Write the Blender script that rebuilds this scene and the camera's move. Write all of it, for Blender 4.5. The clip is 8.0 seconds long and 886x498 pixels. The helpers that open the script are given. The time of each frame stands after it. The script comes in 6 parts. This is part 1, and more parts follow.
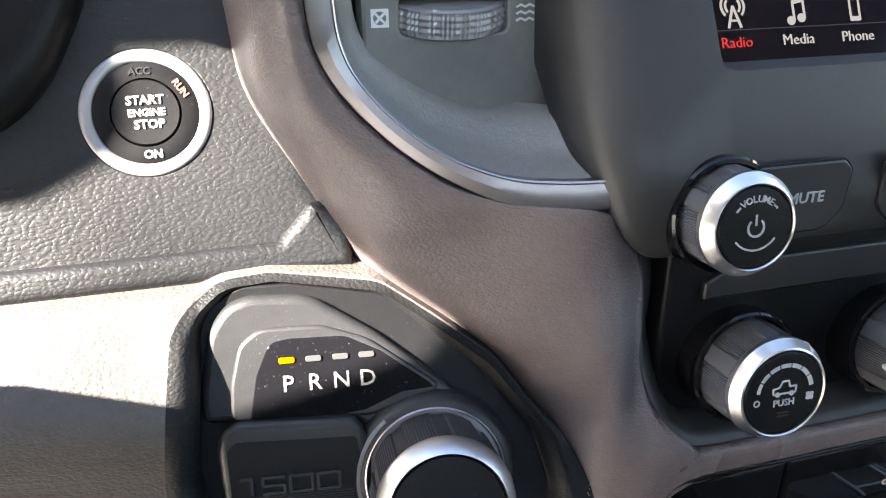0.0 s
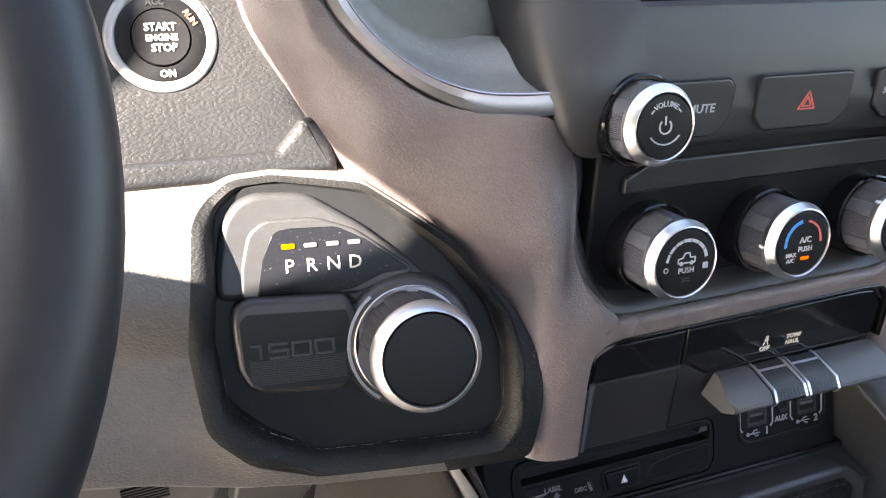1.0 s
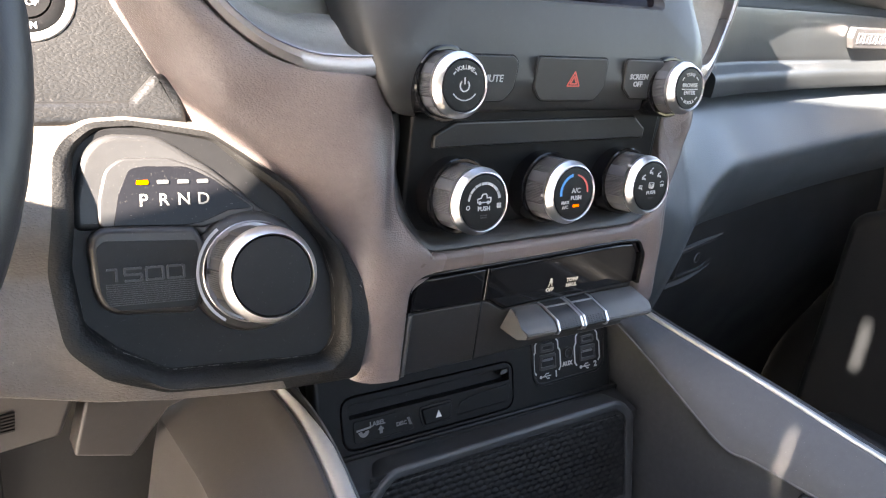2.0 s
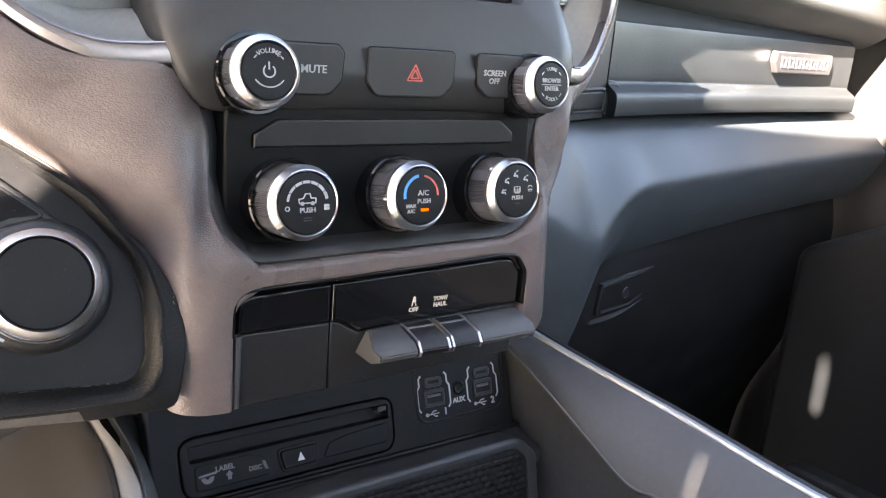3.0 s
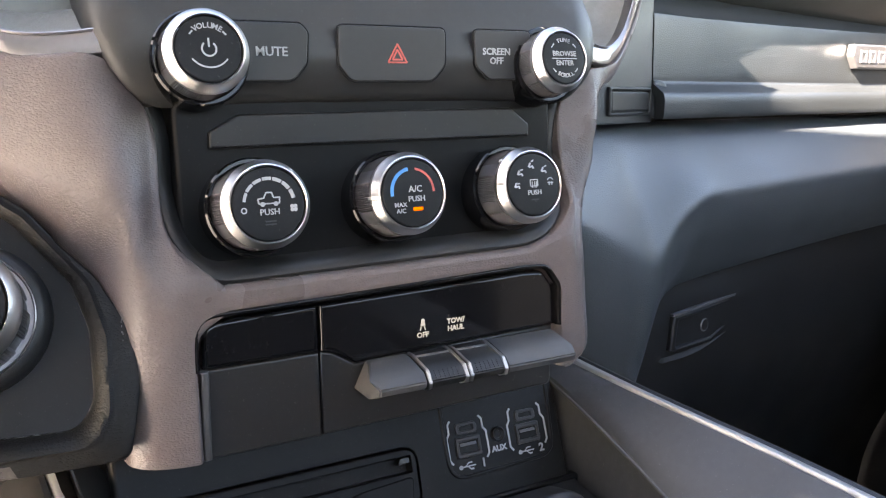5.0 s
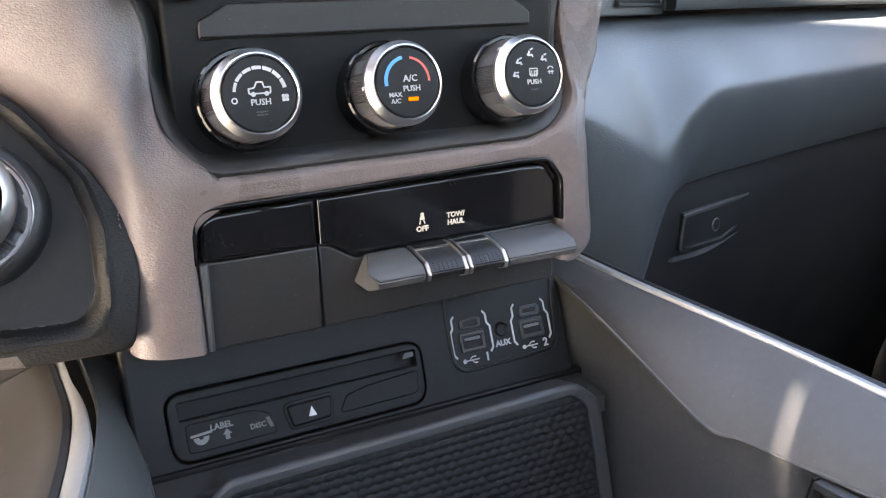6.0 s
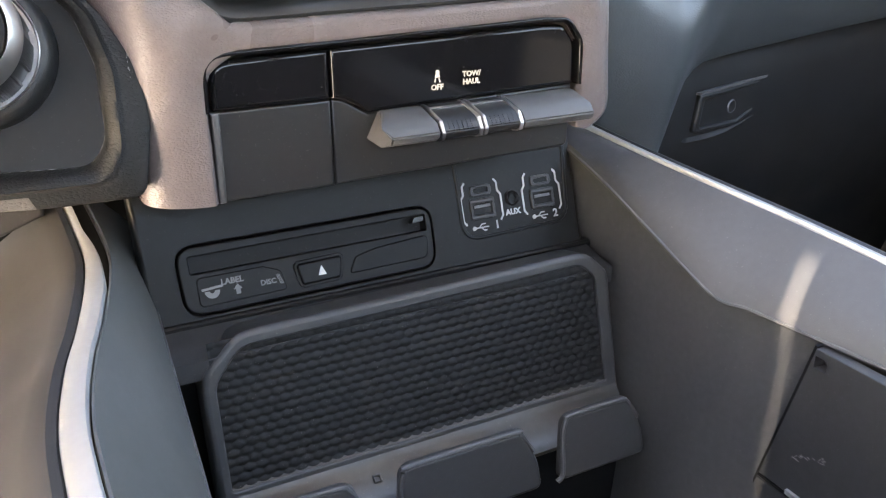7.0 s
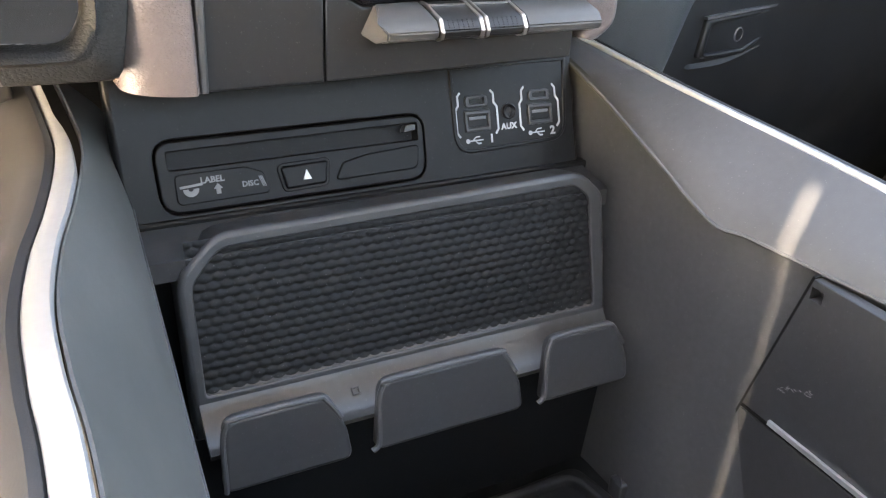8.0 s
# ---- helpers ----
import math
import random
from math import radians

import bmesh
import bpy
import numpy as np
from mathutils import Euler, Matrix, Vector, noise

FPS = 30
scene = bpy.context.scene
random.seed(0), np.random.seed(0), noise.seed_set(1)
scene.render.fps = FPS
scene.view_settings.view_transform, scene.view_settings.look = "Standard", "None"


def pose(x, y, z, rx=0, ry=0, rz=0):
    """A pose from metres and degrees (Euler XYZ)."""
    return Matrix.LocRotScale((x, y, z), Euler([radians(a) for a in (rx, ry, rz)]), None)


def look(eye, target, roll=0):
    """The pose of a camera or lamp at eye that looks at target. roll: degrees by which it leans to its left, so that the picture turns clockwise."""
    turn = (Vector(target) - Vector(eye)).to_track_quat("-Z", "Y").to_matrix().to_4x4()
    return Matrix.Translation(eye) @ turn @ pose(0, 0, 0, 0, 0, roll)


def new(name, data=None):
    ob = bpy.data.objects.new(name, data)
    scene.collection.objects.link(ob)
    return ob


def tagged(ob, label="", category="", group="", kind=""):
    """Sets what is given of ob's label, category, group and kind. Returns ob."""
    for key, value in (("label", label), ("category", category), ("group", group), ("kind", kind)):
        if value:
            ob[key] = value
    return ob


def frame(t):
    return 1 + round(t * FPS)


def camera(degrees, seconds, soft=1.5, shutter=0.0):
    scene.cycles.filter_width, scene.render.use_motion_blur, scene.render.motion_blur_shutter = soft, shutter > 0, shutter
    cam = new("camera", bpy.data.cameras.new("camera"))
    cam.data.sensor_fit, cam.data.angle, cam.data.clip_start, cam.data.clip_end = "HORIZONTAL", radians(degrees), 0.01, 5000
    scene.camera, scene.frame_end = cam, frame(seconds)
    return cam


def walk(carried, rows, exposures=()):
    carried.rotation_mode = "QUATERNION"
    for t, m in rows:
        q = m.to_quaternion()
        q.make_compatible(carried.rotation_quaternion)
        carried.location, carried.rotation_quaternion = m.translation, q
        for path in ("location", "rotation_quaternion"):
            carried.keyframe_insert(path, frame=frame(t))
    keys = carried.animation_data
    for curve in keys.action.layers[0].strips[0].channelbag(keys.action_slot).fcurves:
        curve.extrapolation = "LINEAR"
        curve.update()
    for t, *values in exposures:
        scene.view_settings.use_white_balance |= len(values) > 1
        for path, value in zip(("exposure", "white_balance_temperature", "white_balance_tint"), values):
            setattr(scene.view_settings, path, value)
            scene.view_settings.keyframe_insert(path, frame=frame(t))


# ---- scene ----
cam = camera(57.0, 8.0, soft=1.15)
PATH = [
    (0, (-0.2440, -0.196, 0.817), (0.2230, 1.548, -0.044), 0.1),
    (0.5, (-0.2660, -0.229, 0.818), (0.2840, 1.477, -0.068), 0.9),
    (1, (-0.2950, -0.259, 0.811), (0.3990, 1.397, -0.07), 2.7),
    (1.5, (-0.3200, -0.29, 0.795), (0.6100, 1.266, -0.051), 6.0),
    (2, (-0.3370, -0.333, 0.785), (0.7680, 1.169, 0.062), 7.6),
    (2.2, (-0.3280, -0.349, 0.788), (0.7930, 1.155, 0.095), 7.3),
    (3.3, (-0.2100, -0.36, 0.723), (0.8850, 1.249, 0.262), 3.4),
    (3.5, (-0.1960, -0.356, 0.718), (0.8470, 1.301, 0.307), 2.3),
    (4, (-0.1740, -0.347, 0.705), (0.7790, 1.394, 0.457), -0.8),
    (4.2, (-0.1670, -0.35, 0.699), (0.7690, 1.406, 0.492), -1.4),
    (5.3, (-0.1650, -0.328, 0.684), (0.7660, 1.4, 0.302), -0.8),
    (5.5, (-0.1570, -0.338, 0.681), (0.7300, 1.408, 0.276), -2.0),
    (6, (-0.1560, -0.337, 0.676), (0.7070, 1.384, 0.137), -2.0),
    (6.5, (-0.1590, -0.336, 0.668), (0.6810, 1.349, -0.007), -1.8),
    (7, (-0.1620, -0.336, 0.659), (0.6560, 1.314, -0.122), -0.4),
    (7.5, (-0.1610, -0.33, 0.649), (0.6460, 1.279, -0.223), 1.3),
    (8, (-0.1600, -0.325, 0.643), (0.6660, 1.24, -0.289), 3.2),
]
walk(cam, [(t, look(eye, target, roll)) for t, eye, target, roll in PATH], exposures=[(0, 4.3, 7200, 12), (1, 4.85, 7600, 14), (2, 5.05, 7900, 15), (3.4, 5.08, 8100, 17), (4.1, 4.8, 8200, 17), (5.5, 5.35, 8100, 16), (7, 5.85, 8600, 15), (8, 6.15, 9100, 14)])

# ---------------------------------------------------------------- light
SUN_TO = Vector((-1.0, -0.40, 0.65)).normalized()
world = bpy.data.worlds.new("sky")
scene.world = world
world.use_nodes = True
wn = world.node_tree.nodes
sky = wn.new("ShaderNodeTexSky")
sky.sky_type = "NISHITA"
sky.sun_disc = False
sky.sun_elevation = math.asin(SUN_TO.z)
sky.sun_rotation = math.atan2(SUN_TO.x, SUN_TO.y)
world.node_tree.links.new(sky.outputs[0], wn["Background"].inputs[0])
wn["Background"].inputs[1].default_value = 0.06
sun = new("sun", bpy.data.lights.new("sun", "SUN"))
sun.data.energy, sun.data.angle, sun.data.color = 5.0, radians(0.5), (1.0, 0.975, 0.945)
sun.matrix_world = look(SUN_TO * 3, (0, 0, 0))


# ---------------------------------------------------------------- materials
def material(name, base, rough=0.5, metal=0.0, grain=0.0, size=600.0, kind="noise", mottle=0.12, coat=0.0, spec=0.5, wear=0.0, dust=0.0):
    """A surface with grain in metres of relief, colour mottling at two scales and uneven gloss."""
    m = bpy.data.materials.new(name)
    m.use_nodes = True
    nt = m.node_tree
    n, ln = nt.nodes, nt.links
    b = n["Principled BSDF"]
    b.inputs["Metallic"].default_value = metal
    b.inputs["Coat Weight"].default_value = coat
    b.inputs["Coat Roughness"].default_value = 0.05
    b.inputs["Specular IOR Level"].default_value = spec
    tc = n.new("ShaderNodeTexCoord")
    big = n.new("ShaderNodeTexNoise")
    big.inputs["Scale"].default_value, big.inputs["Detail"].default_value = 14.0, 4.0
    ln.new(tc.outputs["Object"], big.inputs["Vector"])
    fine = n.new("ShaderNodeTexNoise")
    fine.inputs["Scale"].default_value, fine.inputs["Detail"].default_value = 260.0, 5.0
    ln.new(tc.outputs["Object"], fine.inputs["Vector"])
    add = n.new("ShaderNodeMath")
    add.operation = "ADD"
    ln.new(big.outputs["Fac"], add.inputs[0])
    ln.new(fine.outputs["Fac"], add.inputs[1])
    ramp = n.new("ShaderNodeMapRange")
    ramp.inputs["From Min"].default_value, ramp.inputs["From Max"].default_value = 0.7, 1.3
    ramp.inputs["To Min"].default_value, ramp.inputs["To Max"].default_value = 1 - mottle, 1 + mottle
    ln.new(add.outputs[0], ramp.inputs["Value"])
    mul = n.new("ShaderNodeVectorMath")
    mul.operation = "SCALE"
    mul.inputs[0].default_value = base[:3]
    ln.new(ramp.outputs[0], mul.inputs["Scale"])
    colour = mul.outputs[0]
    if dust:
        spots = n.new("ShaderNodeTexNoise")
        spots.inputs["Scale"].default_value, spots.inputs["Detail"].default_value = 900.0, 2.0
        ln.new(tc.outputs["Object"], spots.inputs["Vector"])
        gate = n.new("ShaderNodeMapRange")
        gate.inputs["From Min"].default_value, gate.inputs["From Max"].default_value = 0.69, 0.76
        gate.inputs["To Max"].default_value = dust
        ln.new(spots.outputs["Fac"], gate.inputs["Value"])
        mix = n.new("ShaderNodeMix")
        mix.data_type = "RGBA"
        ln.new(gate.outputs[0], mix.inputs["Factor"])
        ln.new(colour, mix.inputs[6])
        mix.inputs[7].default_value = (0.45, 0.43, 0.40, 1)
        colour = mix.outputs[2]
    ln.new(colour, b.inputs["Base Color"])
    rr = n.new("ShaderNodeMapRange")
    rr.inputs["From Min"].default_value, rr.inputs["From Max"].default_value = 0.3, 0.7
    rr.inputs["To Min"].default_value, rr.inputs["To Max"].default_value = max(0.02, rough - 0.06), rough + 0.06
    ln.new(big.outputs["Fac"], rr.inputs["Value"])
    ln.new(rr.outputs[0], b.inputs["Roughness"])
    if grain:
        if kind == "leather":
            t = n.new("ShaderNodeTexVoronoi")
            t.feature = "F1"
            warp = n.new("ShaderNodeMapping")
            warp.inputs["Scale"].default_value = (1.0, 1.0, 1.7)
            ln.new(tc.outputs["Object"], warp.inputs["Vector"])
            wave = n.new("ShaderNodeTexNoise")
            wave.inputs["Scale"].default_value, wave.inputs["Detail"].default_value = size * 0.5, 1.0
            ln.new(tc.outputs["Object"], wave.inputs["Vector"])
            bend = n.new("ShaderNodeVectorMath")
            bend.operation = "SCALE"
            bend.inputs["Scale"].default_value = 1.1 / size
            ln.new(wave.outputs["Color"], bend.inputs[0])
            moved = n.new("ShaderNodeVectorMath")
            ln.new(warp.outputs[0], moved.inputs[0])
            ln.new(bend.outputs[0], moved.inputs[1])
            ln.new(moved.outputs[0], t.inputs["Vector"])
            dome = n.new("ShaderNodeMapRange")
            dome.interpolation_type = "SMOOTHSTEP"
            dome.inputs["From Min"].default_value, dome.inputs["From Max"].default_value = 0.75, 0.28
            ln.new(t.outputs["Distance"], dome.inputs["Value"])
            out = dome.outputs[0]
        else:
            t = n.new("ShaderNodeTexNoise")
            t.inputs["Detail"].default_value = 2.0
            ln.new(tc.outputs["Object"], t.inputs["Vector"])
            out = t.outputs["Fac"]
        t.inputs["Scale"].default_value = size
        bump = n.new("ShaderNodeBump")
        bump.inputs["Strength"].default_value = 1.0
        bump.inputs["Distance"].default_value = grain
        ln.new(out, bump.inputs["Height"])
        ln.new(bump.outputs[0], b.inputs["Normal"])
    return m


def glowing(name, colour, strength, base=None):
    m = bpy.data.materials.new(name)
    m.use_nodes = True
    b = m.node_tree.nodes["Principled BSDF"]
    b.inputs["Base Color"].default_value = (*(base or colour), 1)
    b.inputs["Emission Color"].default_value = (*colour, 1)
    b.inputs["Emission Strength"].default_value = strength
    b.inputs["Roughness"].default_value = 0.12
    b.inputs["Specular IOR Level"].default_value = 0.08
    return m


SOFT = material("soft_touch_taupe_vinyl", (0.122, 0.099, 0.096), 0.32, spec=0.36, grain=0.00009, size=750, kind="leather", mottle=0.08, dust=0.12)
LEATHER = material("black_grained_vinyl", (0.010, 0.010, 0.0104), 0.42, spec=0.5, grain=0.0001, size=480, kind="leather", mottle=0.15, dust=0.08)
# same bolster vinyl, darkened to stand in for shade along the roll
EDGEROLL = material("shaded_rolled_vinyl", (0.0065, 0.0064, 0.0064), 0.56, spec=0.28, grain=0.0001, size=620, kind="leather", mottle=0.12, dust=0.06)
# bolster vinyl lifted in colour to stand in for bounce light from below
ROLL = material("bolster_vinyl_with_bounce", (0.082, 0.072, 0.065), 0.40, grain=0.00015, size=560, kind="leather", mottle=0.12, dust=0.12)
GREY = material("satin_grey_plastic", (0.054, 0.054, 0.055), 0.45, spec=0.42, grain=0.00005, size=2400, mottle=0.07, dust=0.06)
BEZEL = material("satin_dark_grey_bezel", (0.025, 0.025, 0.025), 0.46, spec=0.42, grain=0.00004, size=2400, mottle=0.06, dust=0.05)
BLACK = material("matt_black_plastic", (0.0058, 0.0058, 0.0062), 0.42, spec=0.20, grain=0.00006, size=2600, mottle=0.15, dust=0.06)
CHAR = material("charcoal_plastic", (0.0165, 0.0165, 0.0172), 0.40, spec=0.42, grain=0.00007, size=2200, mottle=0.12, dust=0.10)
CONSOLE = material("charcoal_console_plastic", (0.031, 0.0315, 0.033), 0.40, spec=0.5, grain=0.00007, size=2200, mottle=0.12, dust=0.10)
SMOOTHCHAR = material("rubbed_smooth_charcoal_plastic", (0.040, 0.039, 0.038), 0.32, spec=0.5, grain=0.00003, size=2200, mottle=0.15, dust=0.12)
WHEELSKIN = material("smooth_black_leather", (0.013, 0.013, 0.0145), 0.46, spec=0.32, grain=0.00006, size=1400, mottle=0.12)
RUBBER = material("black_rubber", (0.0075, 0.0075, 0.008), 0.55, spec=0.22, grain=0.00008, size=1500, mottle=0.2, dust=0.2)
GLOSS = material("piano_black", (0.006, 0.006, 0.007), 0.05, mottle=0.02, spec=0.28, dust=0.04)
DISPLAY = material("dusty_display_glass", (0.005, 0.005, 0.006), 0.10, mottle=0.05, spec=0.10, dust=0.14)
CHROME = material("satin_chrome", (0.62, 0.61, 0.605), 0.33, 1.0, grain=0.00001, size=3000, mottle=0.05)
FLANK = material("smooth_taupe_plastic", (0.034, 0.031, 0.030), 0.38, grain=0.00005, size=2000, mottle=0.08, dust=0.08)
GLOVE = material("black_grained_plastic", (0.0085, 0.0095, 0.0108), 0.45, spec=0.36, grain=0.00012, size=900, mottle=0.12)
SILVER = material("silver_painted_trim", (0.37, 0.37, 0.37), 0.40, 0.55, mottle=0.04)
TRIM = material("satin_nickel_trim", (0.30, 0.285, 0.29), 0.30, 0.9, mottle=0.06, dust=0.05)
PADBLUE = material("grey_dash_pad_vinyl", (0.052, 0.060, 0.066), 0.40, grain=0.00008, size=650, kind="leather", mottle=0.10)
PADTRIM = material("dark_grey_trim_vinyl", (0.021, 0.024, 0.0265), 0.42, grain=0.00006, size=650, kind="leather", mottle=0.10)
TOPPAD = material("upper_dash_vinyl", (0.028, 0.027, 0.024), 0.5, grain=0.00007, size=520, kind="leather", mottle=0.10)
# dark grey vent plastic, lightened so the colour carries the sky's sheen
VENT = material("textured_vent_plastic_with_sheen", (0.22, 0.22, 0.205), 0.40, grain=0.0002, size=900, mottle=0.10, dust=0.08)
SHIFTGRIP = material("charcoal_shifter_grip", (0.030, 0.030, 0.032), 0.36, mottle=0.06)
KNOBSIDE = material("grey_knob_grip", (0.075, 0.077, 0.085), 0.34, mottle=0.06)
CARPET = material("dark_carpet", (0.014, 0.014, 0.015), 0.9, grain=0.002, size=500, mottle=0.3)
# vent face lightened the same way, sheen included in the base colour
VENTFACE = material("smooth_vent_plastic_with_sheen", (0.18, 0.182, 0.168), 0.40, grain=0.00005, size=2000, mottle=0.08)
BINWALL = material("scuffed_bin_plastic", (0.050, 0.051, 0.053), 0.33, spec=0.5, grain=0.00006, size=2200, mottle=0.15, dust=0.14)
# left rail's grey, lightened to carry the light on that side
RAILLIT = material("satin_rail_lit_side", (0.088, 0.088, 0.085), 0.38, spec=0.5, grain=0.00004, size=2400, mottle=0.08, dust=0.06)
LINING = material("cab_lining", (0.34, 0.33, 0.32), 0.8, grain=0.0003, size=800, mottle=0.08)
SHELL = material("dark_cab_trim", (0.018, 0.018, 0.019), 0.6, grain=0.0003, size=800, mottle=0.08)
WHITE = material("white_print", (0.75, 0.75, 0.74), 0.5, mottle=0.05)
DIMWHITE = material("grey_print", (0.36, 0.36, 0.36), 0.5, mottle=0.05)
UNLIT = material("unlit_indicator", (0.04, 0.04, 0.04), 0.4, mottle=0.05)
FADEDPRINT = material("faded_grey_print", (0.17, 0.17, 0.17), 0.5, mottle=0.1)
SCUFF = material("pale_scuff", (0.16, 0.155, 0.15), 0.7, mottle=0.2)
REDPRINT = material("red_print", (0.55, 0.10, 0.08), 0.45, mottle=0.05)
BLUEPRINT = material("blue_print", (0.04, 0.25, 0.55), 0.45, mottle=0.05)
ORANGEPRINT = material("faded_orange_print", (0.45, 0.14, 0.08), 0.5, mottle=0.05)
AMBER = glowing("amber_indicator", (0.85, 0.105, 0.0), 0.05)
LITWHITE = glowing("lit_legend", (0.52, 0.50, 0.46), 0.022, (0.20, 0.20, 0.19))
SCREENWHITE = glowing("screen_white", (0.8, 0.8, 0.82), 0.036, (0.02, 0.02, 0.02))
SCREENRED = glowing("screen_red", (0.9, 0.05, 0.05), 0.045, (0.03, 0.01, 0.01))
SCREENDARK = glowing("screen_dark", (0.004, 0.0035, 0.005), 0.05)
SCREENTILE = glowing("screen_tile", (0.03, 0.028, 0.034), 0.06)


# ---------------------------------------------------------------- builders
def flat(y):
    """A frame on an upright face at depth y: u is x, v is z, w comes out towards the cabin."""
    return Matrix(((1, 0, 0, 0), (0, 0, -1, y), (0, 1, 0, 0), (0, 0, 0, 1)))


def leaning(x, y, z, slope):
    """The same on a face through (x, y, z) that leans back by slope; u, v are counted from that point."""
    c = 1 / math.hypot(1, slope)
    return Matrix(((1, 0, 0, x), (0, slope * c, -c, y), (0, c, slope * c, z), (0, 0, 0, 1)))


def thing(name, base, label, category, group="", kind=""):
    ob = new(name)
    ob.empty_display_size = 0.01
    ob.location = base
    return tagged(ob, label, category, group, kind)


def finish(bm, smooth=38):
    bmesh.ops.remove_doubles(bm, verts=bm.verts, dist=1e-6)
    bmesh.ops.recalc_face_normals(bm, faces=bm.faces)
    for f in bm.faces:
        f.smooth = True
    lim = radians(smooth)
    for e in bm.edges:
        if len(e.link_faces) == 2 and e.calc_face_angle(0) > lim:
            e.smooth = False


def mesh_of(name, bm, mat, smooth=38, clean=True):
    if clean:
        finish(bm, smooth)
    me = bpy.data.meshes.new(name)
    bm.to_mesh(me)
    bm.free()
    me.materials.append(mat)
    return me


def part(name, bm, mat, parent=None, label="", smooth=38, clean=True):
    ob = new(name, mesh_of(name, bm, mat, smooth, clean))
    if parent is not None:
        ob.parent = parent
        if parent.data is None:
            ob.matrix_parent_inverse = Matrix.Translation(parent.location).inverted()
    if label:
        ob["label"] = label
    return ob


def rpoly(points, r=0.0, n=5):
    """A polygon with rounded corners; a point may carry its own radius."""
    out, k = [], len(points)
    for i, p in enumerate(points):
        a, b, c = Vector(points[i - 1][:2]), Vector(p[:2]), Vector(points[(i + 1) % k][:2])
        rad = p[2] if len(p) > 2 else r
        d1, d2 = (a - b), (c - b)
        l1, l2 = d1.length, d2.length
        d1, d2 = d1 / l1, d2 / l2
        ang = d1.angle(d2)
        cut = min(rad / max(math.tan(ang / 2), 1e-4), 0.49 * l1, 0.49 * l2)
        if rad <= 0 or ang > 3.1:
            out.append(b)
            continue
        p1, p2 = b + d1 * cut, b + d2 * cut
        for j in range(n + 1):
            s = j / n
            out.append(p1 * (1 - s) ** 2 + b * (2 * s * (1 - s)) + p2 * s ** 2)
    area = sum(out[i - 1].x * q.y - q.x * out[i - 1].y for i, q in enumerate(out))
    return out if area > 0 else out[::-1]


def box2(u0, v0, u1, v1, r=0.0, n=4):
    return rpoly([(u0, v0), (u1, v0), (u1, v1), (u0, v1)], r, n)


def circle2(u, v, r, n=32):
    return [Vector((u + r * math.cos(2 * math.pi * i / n), v + r * math.sin(2 * math.pi * i / n))) for i in range(n)]


def offset(loop, d):
    """Moves a counter-clockwise loop inwards by d."""
    out, k = [], len(loop)
    for i, p in enumerate(loop):
        a, c = loop[i - 1], loop[(i + 1) % k]
        t1, t2 = (p - a), (c - p)
        if t1.length < 1e-9 or t2.length < 1e-9:
            t1 = t2 = c - a
        n1, n2 = Vector((-t1.y, t1.x)).normalized(), Vector((-t2.y, t2.x)).normalized()
        nn = (n1 + n2)
        nn = nn.normalized() if nn.length > 1e-6 else n1
        out.append(p + nn * (d / max(nn.dot(n1), 0.5)))
    return out


def slab(bm, loop, m, top, r=0.001, back=0.0, holes=(), seg=3, hole_r=None, hole_back=None):
    """A plate with its face at w = top, rounded edges, and sides that go back to w = back; holes go through it."""
    def rings(lp, sign, rad, bk):
        prof = [(0.0, bk)]
        for j in range(seg + 1):
            a = math.pi / 2 * j / seg
            prof.append((rad * (1 - math.cos(a)), top - rad + rad * math.sin(a)))
        rows = []
        for d, w in prof:
            pts = offset(lp, d * sign) if d else lp
            rows.append([bm.verts.new(m @ Vector((p.x, p.y, w))) for p in pts])
        k = len(lp)
        for a, b in zip(rows, rows[1:]):
            for i in range(k):
                q = (a[i - 1], a[i], b[i], b[i - 1])
                bm.faces.new(q if sign > 0 else q[::-1])
        return rows[-1]
    last = rings(loop, 1, r, back)
    if not holes:
        face = bm.faces.new(last)
        for e in face.edges:
            e.smooth = False
        return face
    edges = []
    for row in [last] + [rings(h, -1, r if hole_r is None else hole_r, back if hole_back is None else hole_back) for h in holes]:
        for i in range(len(row)):
            e = bm.edges.get((row[i - 1], row[i]))
            e.smooth = False
            edges.append(e)
    bmesh.ops.triangle_fill(bm, use_beauty=True, use_dissolve=False, edges=edges)


def lathe(bm, prof, m, n=64, rib=None):
    """Turns (radius, w) round the frame's axis; rib(angle, radius, w) may change a radius."""
    rows = []
    for rad, w in prof:
        row = []
        for i in range(n):
            a = 2 * math.pi * i / n
            q = rib(a, rad, w) if rib else rad
            row.append(bm.verts.new(m @ Vector((q * math.cos(a), q * math.sin(a), w))))
        rows.append(row)
    for a, b in zip(rows, rows[1:]):
        for i in range(n):
            bm.faces.new((a[i - 1], a[i], b[i], b[i - 1]))
    if prof[-1][0] > 1e-6:
        bm.faces.new(rows[-1])


def spline(points, n):
    """Catmull-Rom through the points, n + 1 samples."""
    p = [Vector(q) for q in points]
    k = len(p) - 1
    out = []
    for i in range(n + 1):
        s = i / n * k
        j = min(int(s), k - 1)
        f = s - j
        a, b, c, d = p[max(j - 1, 0)], p[j], p[j + 1], p[min(j + 2, k)]
        out.append(0.5 * ((2 * b) + (c - a) * f + (2 * a - 5 * b + 4 * c - d) * f * f + (3 * b - a - 3 * c + d) * f ** 3))
    return out


